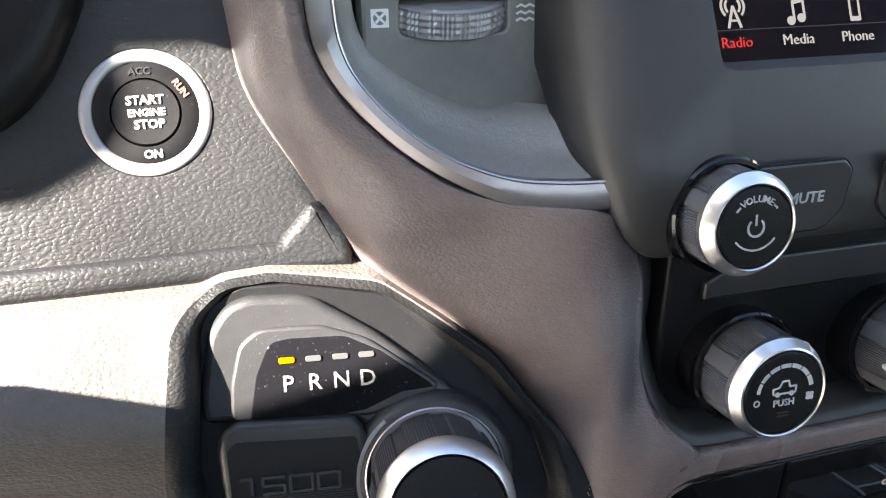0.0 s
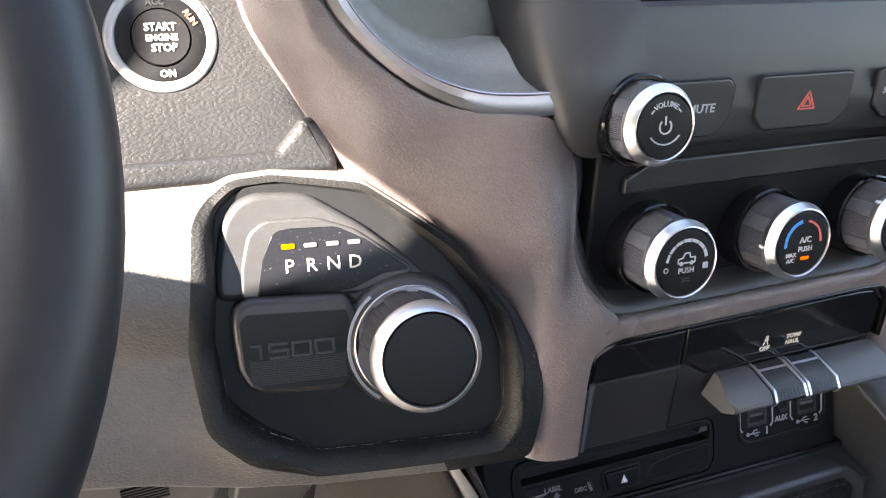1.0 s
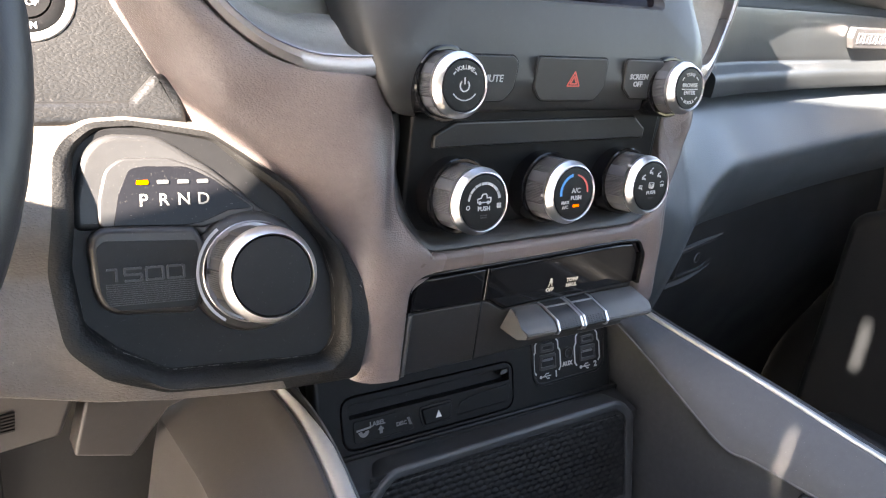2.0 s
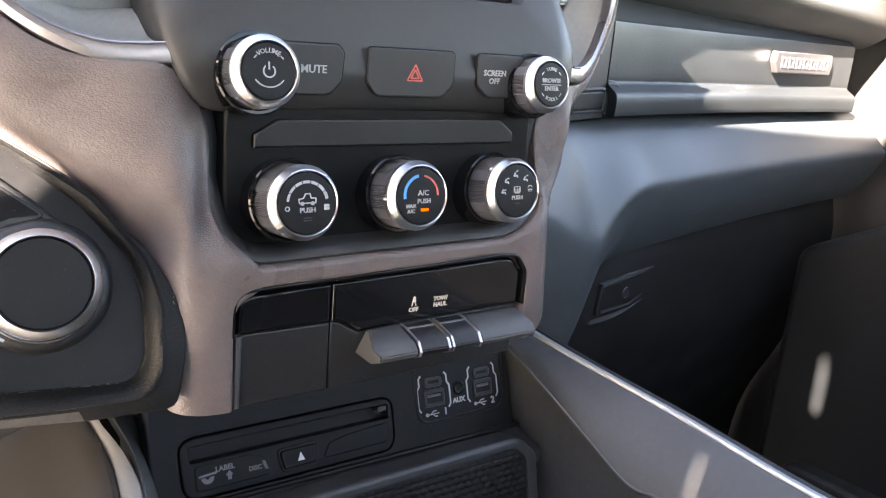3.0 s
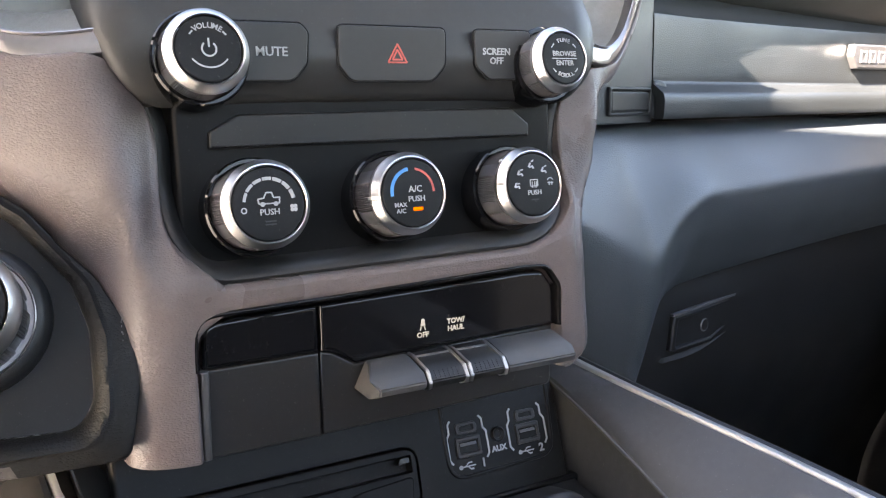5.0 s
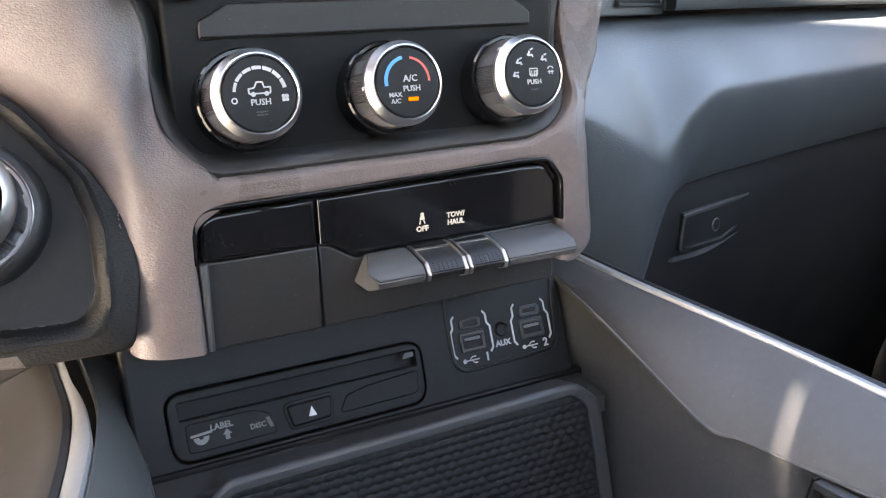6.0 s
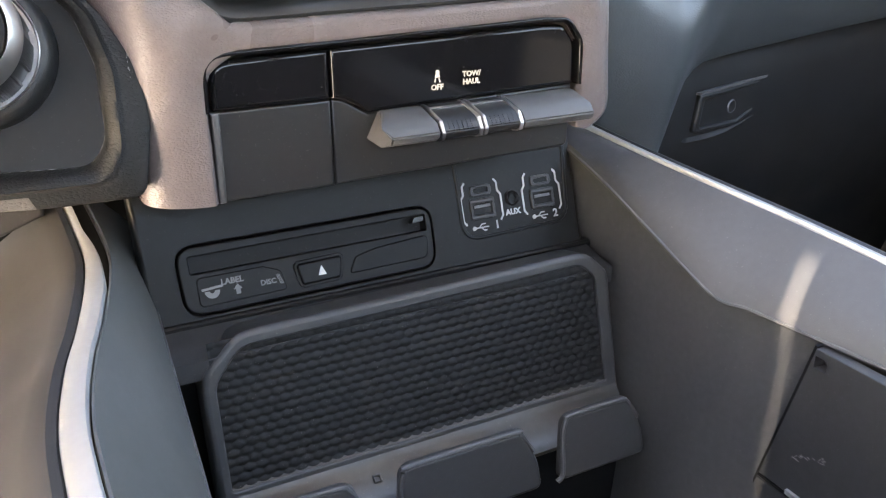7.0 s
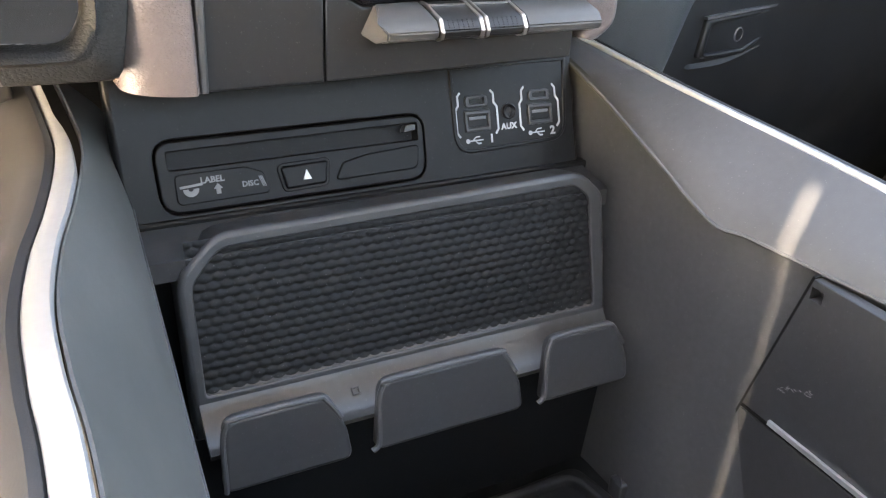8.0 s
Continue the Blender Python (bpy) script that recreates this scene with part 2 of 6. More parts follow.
def sheet(bm, rows, thick=0.0, way=(0, 1, 0)):
    """A skin through rows of points; thick closes it backwards along way."""
    v = [[bm.verts.new(p) for p in row] for row in rows]
    for a, b in zip(v, v[1:]):
        for i in range(len(a) - 1):
            bm.faces.new((a[i], a[i + 1], b[i + 1], b[i]))
    if thick:
        d = Vector(way) * thick
        w = [[bm.verts.new(Vector(p) + d) for p in row] for row in rows]
        for a, b in zip(w, w[1:]):
            for i in range(len(a) - 1):
                bm.faces.new((a[i], b[i], b[i + 1], a[i + 1]))
        rim = [(v[0], w[0]), (v[-1][::-1], w[-1][::-1]), ([r[-1] for r in v], [r[-1] for r in w]), ([r[0] for r in v][::-1], [r[0] for r in w][::-1])]
        for a, b in rim:
            for i in range(len(a) - 1):
                bm.faces.new((a[i], b[i], b[i + 1], a[i + 1]))


def loft(bm, rows, nu, nv, thick=0.0, way=(0, 1, 0)):
    """A smooth skin over rows of control points."""
    wide = [spline(r, nu) for r in rows]
    cols = [spline([w[i] for w in wide], nv) for i in range(nu + 1)]
    sheet(bm, [[cols[i][j] for i in range(nu + 1)] for j in range(nv + 1)], thick, way)


def sweep(bm, path, section, normal, close=False, caps=True):
    """Carries a closed section (a along side, b along normal) along a path of points."""
    rows = []
    k = len(path)
    for i, p in enumerate(path):
        t = (path[(i + 1) % k] - path[i - 1]) if close else (path[min(i + 1, k - 1)] - path[max(i - 1, 0)])
        t = t.normalized()
        nn = Vector(normal(i) if callable(normal) else normal)
        nn = (nn - t * nn.dot(t)).normalized()
        side = t.cross(nn)
        rows.append([bm.verts.new(p + side * a + nn * b) for a, b in section])
    n = len(section)
    pairs = list(zip(rows, rows[1:])) + ([(rows[-1], rows[0])] if close else [])
    for a, b in pairs:
        for i in range(n):
            bm.faces.new((a[i - 1], a[i], b[i], b[i - 1]))
    if caps and not close:
        bm.faces.new(rows[0])
        bm.faces.new(rows[-1][::-1])


def round_section(a, b, n=12):
    return [(a * math.cos(2 * math.pi * i / n), b * math.sin(2 * math.pi * i / n)) for i in range(n)]


def words(bm, text, m, u, v, size, depth=0.0002, bold=0.0, align="CENTER"):
    """Letters of the built-in font, lying on the frame at u, v."""
    cu = bpy.data.curves.new("letters", "FONT")
    cu.body, cu.size, cu.extrude, cu.offset = text, size, depth, bold
    cu.align_x, cu.align_y, cu.resolution_u = align, "CENTER", 2
    ob = bpy.data.objects.new("letters", cu)
    me = bpy.data.meshes.new_from_object(ob)
    me.transform(m @ Matrix.Translation((u, v, 0)))
    bm.from_mesh(me)
    bpy.data.objects.remove(ob)
    bpy.data.curves.remove(cu)
    bpy.data.meshes.remove(me)


def arc(bm, m, u, v, r0, r1, a0, a1, top=0.0003, n=16):
    """A flat curved bar from angle a0 to a1 (degrees)."""
    a = [radians(a0 + (a1 - a0) * i / n) for i in range(n + 1)]
    loop = [Vector((u + r1 * math.cos(q), v + r1 * math.sin(q))) for q in a] + [Vector((u + r0 * math.cos(q), v + r0 * math.sin(q))) for q in reversed(a)]
    if a1 < a0:
        loop.reverse()
    slab(bm, loop, m, top, 0.00004, seg=1)


def bar(bm, m, u0, v0, u1, v1, width, top=0.0003):
    """A flat straight bar between two points."""
    d = (Vector((u1, v1)) - Vector((u0, v0))).normalized() * (width / 2)
    s = Vector((-d.y, d.x))
    a, b = Vector((u0, v0)), Vector((u1, v1))
    slab(bm, [a - s - d * 0.2, b - s + d * 0.2, b + s + d * 0.2, a + s - d * 0.2], m, top, 0.00003, seg=1)


def B():
    return bmesh.new()


# ---------------------------------------------------------------- the cab
def upright(axis, at):
    """A frame on a cab wall: across x or along y, v is z."""
    if axis == "x":
        return Matrix(((0, 0, 1, at), (1, 0, 0, 0), (0, 1, 0, 0), (0, 0, 0, 1)))
    return flat(at)


def cab_wall(name, axis, at, thick, loop, holes, label):
    bm = B()
    slab(bm, loop, upright(axis, at), thick, 0.004, holes=holes, seg=2)
    return tagged(part(name, bm, SHELL, label=label), category="cab wall", kind="structure")


SIDE = rpoly([(-1.6, 0.0), (0.62, 0.0), (0.62, 0.95), (-0.18, 1.46), (-1.6, 1.46)])
# unseen: driver's window and narrow gaps cut to shape sun patches, the rear window
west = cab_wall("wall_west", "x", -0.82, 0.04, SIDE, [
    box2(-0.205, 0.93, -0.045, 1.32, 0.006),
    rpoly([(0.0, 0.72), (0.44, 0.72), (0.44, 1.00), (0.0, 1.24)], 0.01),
    rpoly([(-0.4814, 0.85), (-0.4669, 0.85), (-0.4669, 1.085), (-0.4665, 1.10), (-0.4665, 1.135), (-0.4819, 1.135), (-0.4819, 1.10), (-0.4814, 1.085)], 0.0015), rpoly([(-0.4885, 1.264), (-0.4675, 1.264), (-0.4655, 1.335), (-0.4720, 1.356), (-0.4840, 1.356), (-0.4880, 1.335)], 0.003), box2(-1.50, 0.85, -1.02, 1.40, 0.05), box2(-0.46, 0.08, 0.44, 0.71, 0.03)], "unseen dark cab side with openings cut to shape the sun")
# thin mask added in the opening; its hole outlines the sunlit patch
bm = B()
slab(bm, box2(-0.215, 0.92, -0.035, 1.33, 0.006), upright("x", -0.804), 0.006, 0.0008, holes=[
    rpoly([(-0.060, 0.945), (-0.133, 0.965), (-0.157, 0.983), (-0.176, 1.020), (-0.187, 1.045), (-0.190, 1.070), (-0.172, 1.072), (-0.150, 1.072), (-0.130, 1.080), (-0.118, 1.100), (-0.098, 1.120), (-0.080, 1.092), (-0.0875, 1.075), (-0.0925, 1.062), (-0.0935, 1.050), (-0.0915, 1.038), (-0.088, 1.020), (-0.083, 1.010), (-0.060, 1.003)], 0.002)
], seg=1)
part("sun_mask", bm, SHELL, west, "added dark mask that shapes the sun patch")
cab_wall("wall_east", "x", 0.78, 0.04, SIDE, [rpoly([(-0.76, 0.71), (0.0, 0.76), (0.40, 0.90), (0.42, 0.98), (-0.22, 1.38), (-0.76, 1.38)], 0.04), box2(-1.45, 0.85, -0.80, 1.36, 0.05)], "dark cab side with door window openings")
cab_wall("wall_south", "y", -1.56, 0.04, box2(-0.78, 0.0, 0.78, 1.46), [box2(-0.66, 0.95, 0.66, 1.38, 0.05)], "dark rear cab wall with a wide window opening")
cab_wall("wall_north", "y", 0.62, 0.04, box2(-0.78, 0.0, 0.78, 0.92), [], "dark front cab wall under the windscreen")
# out of view; the front edge is set to limit sun on the dash
bm = B()
slab(bm, box2(-0.78, -1.56, 0.78, -0.318), Matrix.Translation((0, 0, 1.42)), 0.04, 0.004, seg=1)
tagged(part("ceiling", bm, LINING, label="light fabric cab headliner"), category="ceiling", kind="structure")
bm = B()
slab(bm, box2(-0.78, -1.56, 0.78, 0.62), Matrix.Translation((0, 0, -0.03)), 0.03, 0.002, seg=1)
tagged(part("floor", bm, CARPET, label="dark carpeted cab floor"), category="floor", kind="structure")
bm = B()
slab(bm, box2(-400, -400, 400, 400), Matrix.Translation((0, 0, -0.65)), 0.05, 0.01, seg=1)
tagged(part("ground", bm, material("pale_concrete", (0.35, 0.34, 0.325), 0.85, grain=0.004, size=60, mottle=0.25), label="pale concrete ground outside the cab"), category="ground", kind="structure")

# ---------------------------------------------------------------- centre stack
stack = thing("centre_stack", (0, 0.03, 0.53), "taupe and grey vehicle centre stack with black control panel", "dashboard")
bm = B()
FRAME = rpoly([(-0.104, 0.6005, 0), (-0.042, 0.6015, 0), (0.070, 0.6045, 0.01), (0.084, 0.6035, 0.006), (0.0925, 0.592, 0.006), (0.0930, 0.5470, 0.002), (0.1000, 0.5465, 0.004), (0.1050, 0.5500, 0.004), (0.1070, 0.560, 0.006), (0.1045, 0.612, 0.002), (0.1000, 0.6225, 0.002), (0.091, 0.621, 0.008), (0.074, 0.6155, 0.008), (-0.074, 0.6135, 0.0), (-0.104, 0.6130, 0)], 0.0, 5)
slab(bm, FRAME, flat(0.06), 0.0438, 0.0035, back=-0.05, seg=4)
part("surround", bm, SOFT, stack, "taupe soft-touch frame with rounded edges")

# the sweep from the left vent down to the gear panel
SWEEP = [
    [(-0.245, 0.150, 0.800), (-0.243, 0.130, 0.800), (-0.237, 0.100, 0.800), (-0.226, 0.079, 0.800), (-0.2185, 0.076, 0.800)],
    [(-0.244, 0.145, 0.765), (-0.241, 0.127, 0.765), (-0.236, 0.096, 0.765), (-0.226, 0.077, 0.765), (-0.2165, 0.073, 0.765)],
    [(-0.241, 0.138, 0.736), (-0.238, 0.121, 0.737), (-0.231, 0.090, 0.738), (-0.220, 0.073, 0.741), (-0.2065, 0.0695, 0.744)],
    [(-0.226, 0.130, 0.706), (-0.223, 0.112, 0.708), (-0.214, 0.080, 0.714), (-0.202, 0.066, 0.721), (-0.190, 0.0625, 0.728)],
    [(-0.213, 0.118, 0.684), (-0.210, 0.100, 0.687), (-0.201, 0.070, 0.695), (-0.187, 0.058, 0.705), (-0.172, 0.0540, 0.716)],
    [(-0.201, 0.105, 0.664), (-0.197, 0.090, 0.668), (-0.186, 0.063, 0.680), (-0.167, 0.051, 0.697), (-0.152, 0.0450, 0.711)],
    [(-0.180, 0.098, 0.646), (-0.176, 0.078, 0.652), (-0.164, 0.052, 0.668), (-0.145, 0.038, 0.692), (-0.130, 0.0330, 0.711)],
    [(-0.158, 0.088, 0.630), (-0.154, 0.066, 0.636), (-0.145, 0.041, 0.652), (-0.131, 0.031, 0.679), (-0.1175, 0.0340, 0.704)],
    [(-0.150, 0.083, 0.620), (-0.1465, 0.060, 0.6255), (-0.1385, 0.037, 0.640), (-0.1250, 0.0262, 0.664), (-0.1085, 0.0370, 0.688)],
    [(-0.142, 0.078, 0.610), (-0.139, 0.055, 0.615), (-0.132, 0.033, 0.628), (-0.121, 0.0235, 0.650), (-0.1055, 0.0365, 0.674)],
    [(-0.136, 0.072, 0.599), (-0.133, 0.050, 0.604), (-0.129, 0.029, 0.614), (-0.119, 0.0200, 0.630), (-0.1065, 0.0300, 0.647)],
    [(-0.131, 0.068, 0.588), (-0.130, 0.046, 0.591), (-0.1265, 0.027, 0.599), (-0.116, 0.0178, 0.615), (-0.1030, 0.0225, 0.6315)],
    [(-0.130, 0.065, 0.578), (-0.1295, 0.043, 0.581), (-0.1265, 0.025, 0.587), (-0.112, 0.0165, 0.603), (-0.0920, 0.0160, 0.6165)],
    [(-0.130, 0.063, 0.571), (-0.1295, 0.042, 0.573), (-0.1265, 0.0243, 0.578), (-0.112, 0.0162, 0.590), (-0.0880, 0.0160, 0.6005)],
    [(-0.130, 0.062, 0.564), (-0.1297, 0.0405, 0.565), (-0.127, 0.0240, 0.568), (-0.115, 0.0162, 0.580), (-0.0975, 0.0160, 0.590)],
    [(-0.1305, 0.061, 0.551), (-0.130, 0.039, 0.551), (-0.1275, 0.0237, 0.552), (-0.117, 0.0165, 0.556), (-0.0985, 0.0160, 0.560)],
    [(-0.131, 0.060, 0.538), (-0.1305, 0.038, 0.538), (-0.128, 0.0235, 0.5375), (-0.118, 0.0165, 0.5365), (-0.0985, 0.0160, 0.5355)],
]
for row in SWEEP:
    x, y, z = row[-1]
    dive = 0.0003 if x > -0.095 else 1.0
    row[-1:] = [(x - 0.0035, y, z - 0.0005), (x - 0.0008, y + 0.0010, z), (x, y + 0.004, z), (x + 0.0004, y + 0.022, z)] if dive == 1 else [(x - 0.009, y, z - 0.0005), (x - 0.001, y + 0.0004, z), (x + 0.006, y + 0.0016, z + (-0.003 if z > 0.61 else 0.003)), (x + 0.010, y + 0.010, z + (-0.005 if z > 0.61 else 0.004))]
bm = B()
loft(bm, SWEEP, 32, 75, thick=0.03)
part("left_sweep", bm, SOFT, stack, "taupe grained skin that sweeps down beside the gear panel", smooth=60)
# the skin under the right vent and down the right side of the stack
RIGHT = [
    [(0.2165, 0.0735, 0.800), (0.226, 0.080, 0.800), (0.232, 0.110, 0.800), (0.234, 0.16, 0.800)],
    [(0.2165, 0.0730, 0.765), (0.225, 0.079, 0.762), (0.231, 0.110, 0.758), (0.233, 0.16, 0.755)],
    [(0.2065, 0.0695, 0.744), (0.215, 0.076, 0.738), (0.220, 0.108, 0.732), (0.221, 0.16, 0.728)],
    [(0.1900, 0.0625, 0.728), (0.196, 0.068, 0.720), (0.201, 0.102, 0.712), (0.203, 0.16, 0.708)],
    [(0.1680, 0.0520, 0.714), (0.174, 0.058, 0.705), (0.180, 0.097, 0.696), (0.183, 0.16, 0.692)],
    [(0.1450, 0.0420, 0.709), (0.153, 0.047, 0.699), (0.162, 0.092, 0.687), (0.167, 0.16, 0.683)],
    [(0.1215, 0.0350, 0.706), (0.137, 0.037, 0.693), (0.150, 0.088, 0.677), (0.156, 0.16, 0.672)],
    [(0.1090, 0.0370, 0.690), (0.128, 0.030, 0.680), (0.140, 0.078, 0.664), (0.148, 0.16, 0.660)],
    [(0.1050, 0.0345, 0.673), (0.1245, 0.0215, 0.662), (0.1345, 0.072, 0.650), (0.145, 0.16, 0.646)],
    [(0.1055, 0.0290, 0.650), (0.1235, 0.0180, 0.640), (0.1330, 0.070, 0.632), (0.145, 0.16, 0.630)],
    [(0.1040, 0.0215, 0.6335), (0.1225, 0.0165, 0.622), (0.1330, 0.070, 0.615), (0.145, 0.16, 0.612)],
    [(0.0915, 0.0160, 0.6200), (0.1215, 0.0158, 0.608), (0.1330, 0.070, 0.600), (0.145, 0.16, 0.598)],
    [(0.0880, 0.0156, 0.6035), (0.1215, 0.0156, 0.595), (0.1330, 0.070, 0.588), (0.145, 0.16, 0.586)],
    [(0.0930, 0.0156, 0.5900), (0.1220, 0.0156, 0.580), (0.1325, 0.070, 0.572), (0.142, 0.16, 0.570)],
    [(0.0932, 0.0156, 0.5600), (0.1190, 0.0158, 0.556), (0.1290, 0.070, 0.552), (0.138, 0.16, 0.550)],
    [(0.0932, 0.0156, 0.5475), (0.1000, 0.0165, 0.5462), (0.1120, 0.070, 0.545), (0.120, 0.16, 0.544)],
]
for k, row in enumerate(RIGHT[:7]):
    for i, (x, y, z) in enumerate(row):
        far = max(0.0, x - 0.1205)
        row[i] = (0.1215 + far * (0.67 if i < 2 else 0.60), y - 0.12 * far, z)
for k, row in enumerate(RIGHT):
    b, c, d = row[1:]
    if k < 8:
        row[1:] = [b, tuple(Vector(b).lerp(Vector(c), 0.33)), tuple(Vector(b).lerp(Vector(c), 0.66)), c, d]
    else:
        z = b[2]
        e = 0.1095 + 0.0025 * max(0.0, (z - 0.645) / 0.017) + 0.0034 * max(0.0, (0.625 - z) / 0.055) - (0.0095 if z < 0.55 else 0.0)
        yb = {8: 0.030, 9: 0.0255, 10: 0.0185}.get(k, b[1])
        e += (0.82 * (yb - 0.0165) if k < 11 else 0.0) + 0.005 * min(1.0, max(0.0, (z - 0.63) / 0.03))
        b = (b[0], yb, z)
        row[1:] = [(e - 0.0065, b[1], z), (e - 0.0005, b[1] + 0.0026, z), (e + 0.0045, b[1] + 0.012, z - 0.001), (e + 0.012, 0.07, c[2]), (e + 0.022, 0.16, d[2])]
for row in RIGHT:
    x, y, z = row[0]
    dive = 0.08 if x < 0.092 else 1.0
    row[:1] = [(x - 0.0002, y + 0.022, z), (x, y + 0.004, z), (x + 0.0008, y + 0.0010, z), (x + 0.0035, y, z - 0.0005)] if dive == 1 else [(x - 0.010, y + 0.010, z + (-0.005 if z > 0.61 else 0.004)), (x - 0.006, y + 0.0022, z + (-0.003 if z > 0.61 else 0.003)), (x + 0.001, y + 0.0010, z), (x + 0.009, y, z - 0.0005)]
bm = B()
loft(bm, RIGHT, 32, 75, thick=0.01)
part("right_sweep", bm, SOFT, stack, "taupe grained skin down the side of the stack", smooth=60)

# radio face: grey, leaning back, with soft shoulders
bm = B()
FACE = rpoly([(-0.1095, 0.6890, 0.006), (-0.060, 0.6915, 0.03), (0.060, 0.6915, 0.03), (0.1095, 0.6890, 0.006), (0.1232, 0.706, 0.01), (0.1300, 0.724, 0.02), (0.132, 0.745, 0.02), (0.134, 0.890, 0), (-0.134, 0.890, 0), (-0.132, 0.745, 0.02), (-0.1300, 0.724, 0.02), (-0.1232, 0.706, 0.01)], 0.0, 6)


def smooth_loop(loop, step, times):
    """The same loop in even steps, its corners relaxed."""
    k = len(loop)
    length = [0.0]
    for i in range(k):
        length.append(length[-1] + (loop[(i + 1) % k] - loop[i]).length)
    n = int(length[-1] / step)
    out, j = [], 0
    for i in range(n):
        s = length[-1] * i / n
        while length[j + 1] < s:
            j += 1
        out.append(loop[j].lerp(loop[(j + 1) % k], (s - length[j]) / max(length[j + 1] - length[j], 1e-9)))
    for _ in range(times):
        out = [(out[i - 1] + out[i] * 2 + out[(i + 1) % n]) / 4 for i in range(n)]
    return out


FACE = smooth_loop(FACE, 0.003, 10)


def radio_y(v):
    soft = 0.006
    return 0.0225 + 0.60 * soft * math.log(1 + math.exp((v - 0.730) / soft)) + 0.6 * soft * math.log(1 + math.exp((0.698 - v) / soft))


def shoulder(d):
    """How far the face falls back at d from its outline."""
    r = 0.026
    return 0.0 if d >= r else 0.030 * (1 - math.sqrt(max(0.0, 1 - (1 - d / r) ** 2)))


SCREEN = rpoly([(-0.0865, 0.7545), (0.0865, 0.7545), (0.0865, 0.884), (-0.0865, 0.884)], 0.005, 4)


def face_rows(loop, depths):
    out = []
    for d in depths:
        out.append([(p.x, p.y, shoulder(d) * (0.22 + 0.78 * min(1.0, max(0.0, (p0.y - 0.705) / 0.05)))) for p, p0 in zip(offset(loop, d) if d else loop, loop)])
    return out


rows = face_rows(FACE, [0.0, 0.0015, 0.004, 0.008, 0.012, 0.017, 0.022])
v = [[bm.verts.new((x, radio_y(z) + b, z)) for x, z, b in r] for r in rows]
back = [bm.verts.new((x, radio_y(z) + b + 0.03, z)) for x, z, b in rows[0]]
v.insert(0, back)
for a, b in zip(v, v[1:]):
    for i in range(len(a)):
        bm.faces.new((a[i - 1], a[i], b[i], b[i - 1]))
hole = [bm.verts.new((p.x, radio_y(p.y), p.y)) for p in SCREEN]
deep = [bm.verts.new((p.x * 0.985, radio_y(p.y) + 0.010, p.y + 0.001)) for p in SCREEN]
for i in range(len(hole)):
    bm.edges.new((hole[i - 1], hole[i]))
    bm.faces.new((hole[i - 1], hole[i], deep[i], deep[i - 1]))
edges = [bm.edges.get((r[i - 1], r[i])) for r in (v[-1], hole) for i in range(len(r))]
bmesh.ops.triangle_fill(bm, use_beauty=True, use_dissolve=False, edges=edges)
radio = part("radio_bezel", bm, BEZEL, stack, "satin grey radio bezel with soft shoulders", smooth=30)

# black control panel behind the frame
bm = B()
slab(bm, rpoly([(-0.0990, 0.605), (0.0980, 0.605), (0.0985, 0.640), (0.0985, 0.715), (-0.0990, 0.715)], 0.004), flat(0.06), 0.0258, 0.002, back=0.0)
part("climate_panel", bm, BLACK, stack, "matt black recessed climate panel")
bm = B()
slab(bm, rpoly([(-0.0845, 0.6715, 0.001), (0.0835, 0.6725, 0.001), (0.0835, 0.679, 0.002), (0.072, 0.6875, 0.004), (-0.071, 0.6865, 0.004), (-0.0845, 0.679, 0.002)], 0), flat(0.039), 0.0075, 0.0012)
part("blank_cover", bm, CHAR, stack, "charcoal blank cover over the climate knobs")

# black wall of the tray round the climate knobs
TRAY = [(-0.1085, 0.690), (-0.1058, 0.674), (-0.1062, 0.652), (-0.1045, 0.637), (-0.1005, 0.6272), (-0.0940, 0.6192), (-0.0860, 0.6152), (-0.074, 0.6144), (-0.0444, 0.6149), (0.0, 0.6157), (0.0450, 0.6164), (0.070, 0.6168), (0.083, 0.6195), (0.094, 0.6258), (0.1010, 0.635), (0.1040, 0.651), (0.1040, 0.672), (0.107, 0.690)]
bm = B()
line = spline([(a, 0, b) for a, b in TRAY], 120)
rows = []
for i, p in enumerate(line):
    t = (line[min(i + 1, 120)] - line[max(i - 1, 0)]).normalized()
    inn = Vector((-t.z, 0, t.x))
    y = min(0.0385, 0.0190 + 0.52 * max(0.0, p.z - 0.620))
    rows.append([p - inn * 0.003 + Vector((0, y + 0.004, 0)), p - inn * 0.0004 + Vector((0, y + 0.0004, 0)), p + inn * 0.0006 + Vector((0, y, 0)), p + inn * 0.0030 + Vector((0, y + 0.0010, 0)), p + inn * 0.0052 + Vector((0, y + 0.004, 0)), p + inn * 0.0068 + Vector((0, max(y + 0.006, 0.0348), 0))])
sheet(bm, rows, 0)
part("panel_wall", bm, BEZEL, stack, "dark grey bevelled wall round the climate panel", smooth=40)

# radio strip buttons
def strip_button(name, loop, label, lean=0.0):
    bm = B()
    slab(bm, loop, flat(0.0235), 0.0014, 0.0007, seg=3)
    b = part(name, bm, BEZEL, stack, label)
    bm = B()
    slab(bm, offset(loop, -0.0008), flat(0.0235), 0.0008, 0.0002, holes=[offset(loop, -0.0001)], seg=1)
    part("joint", bm, RUBBER, b)
    return b


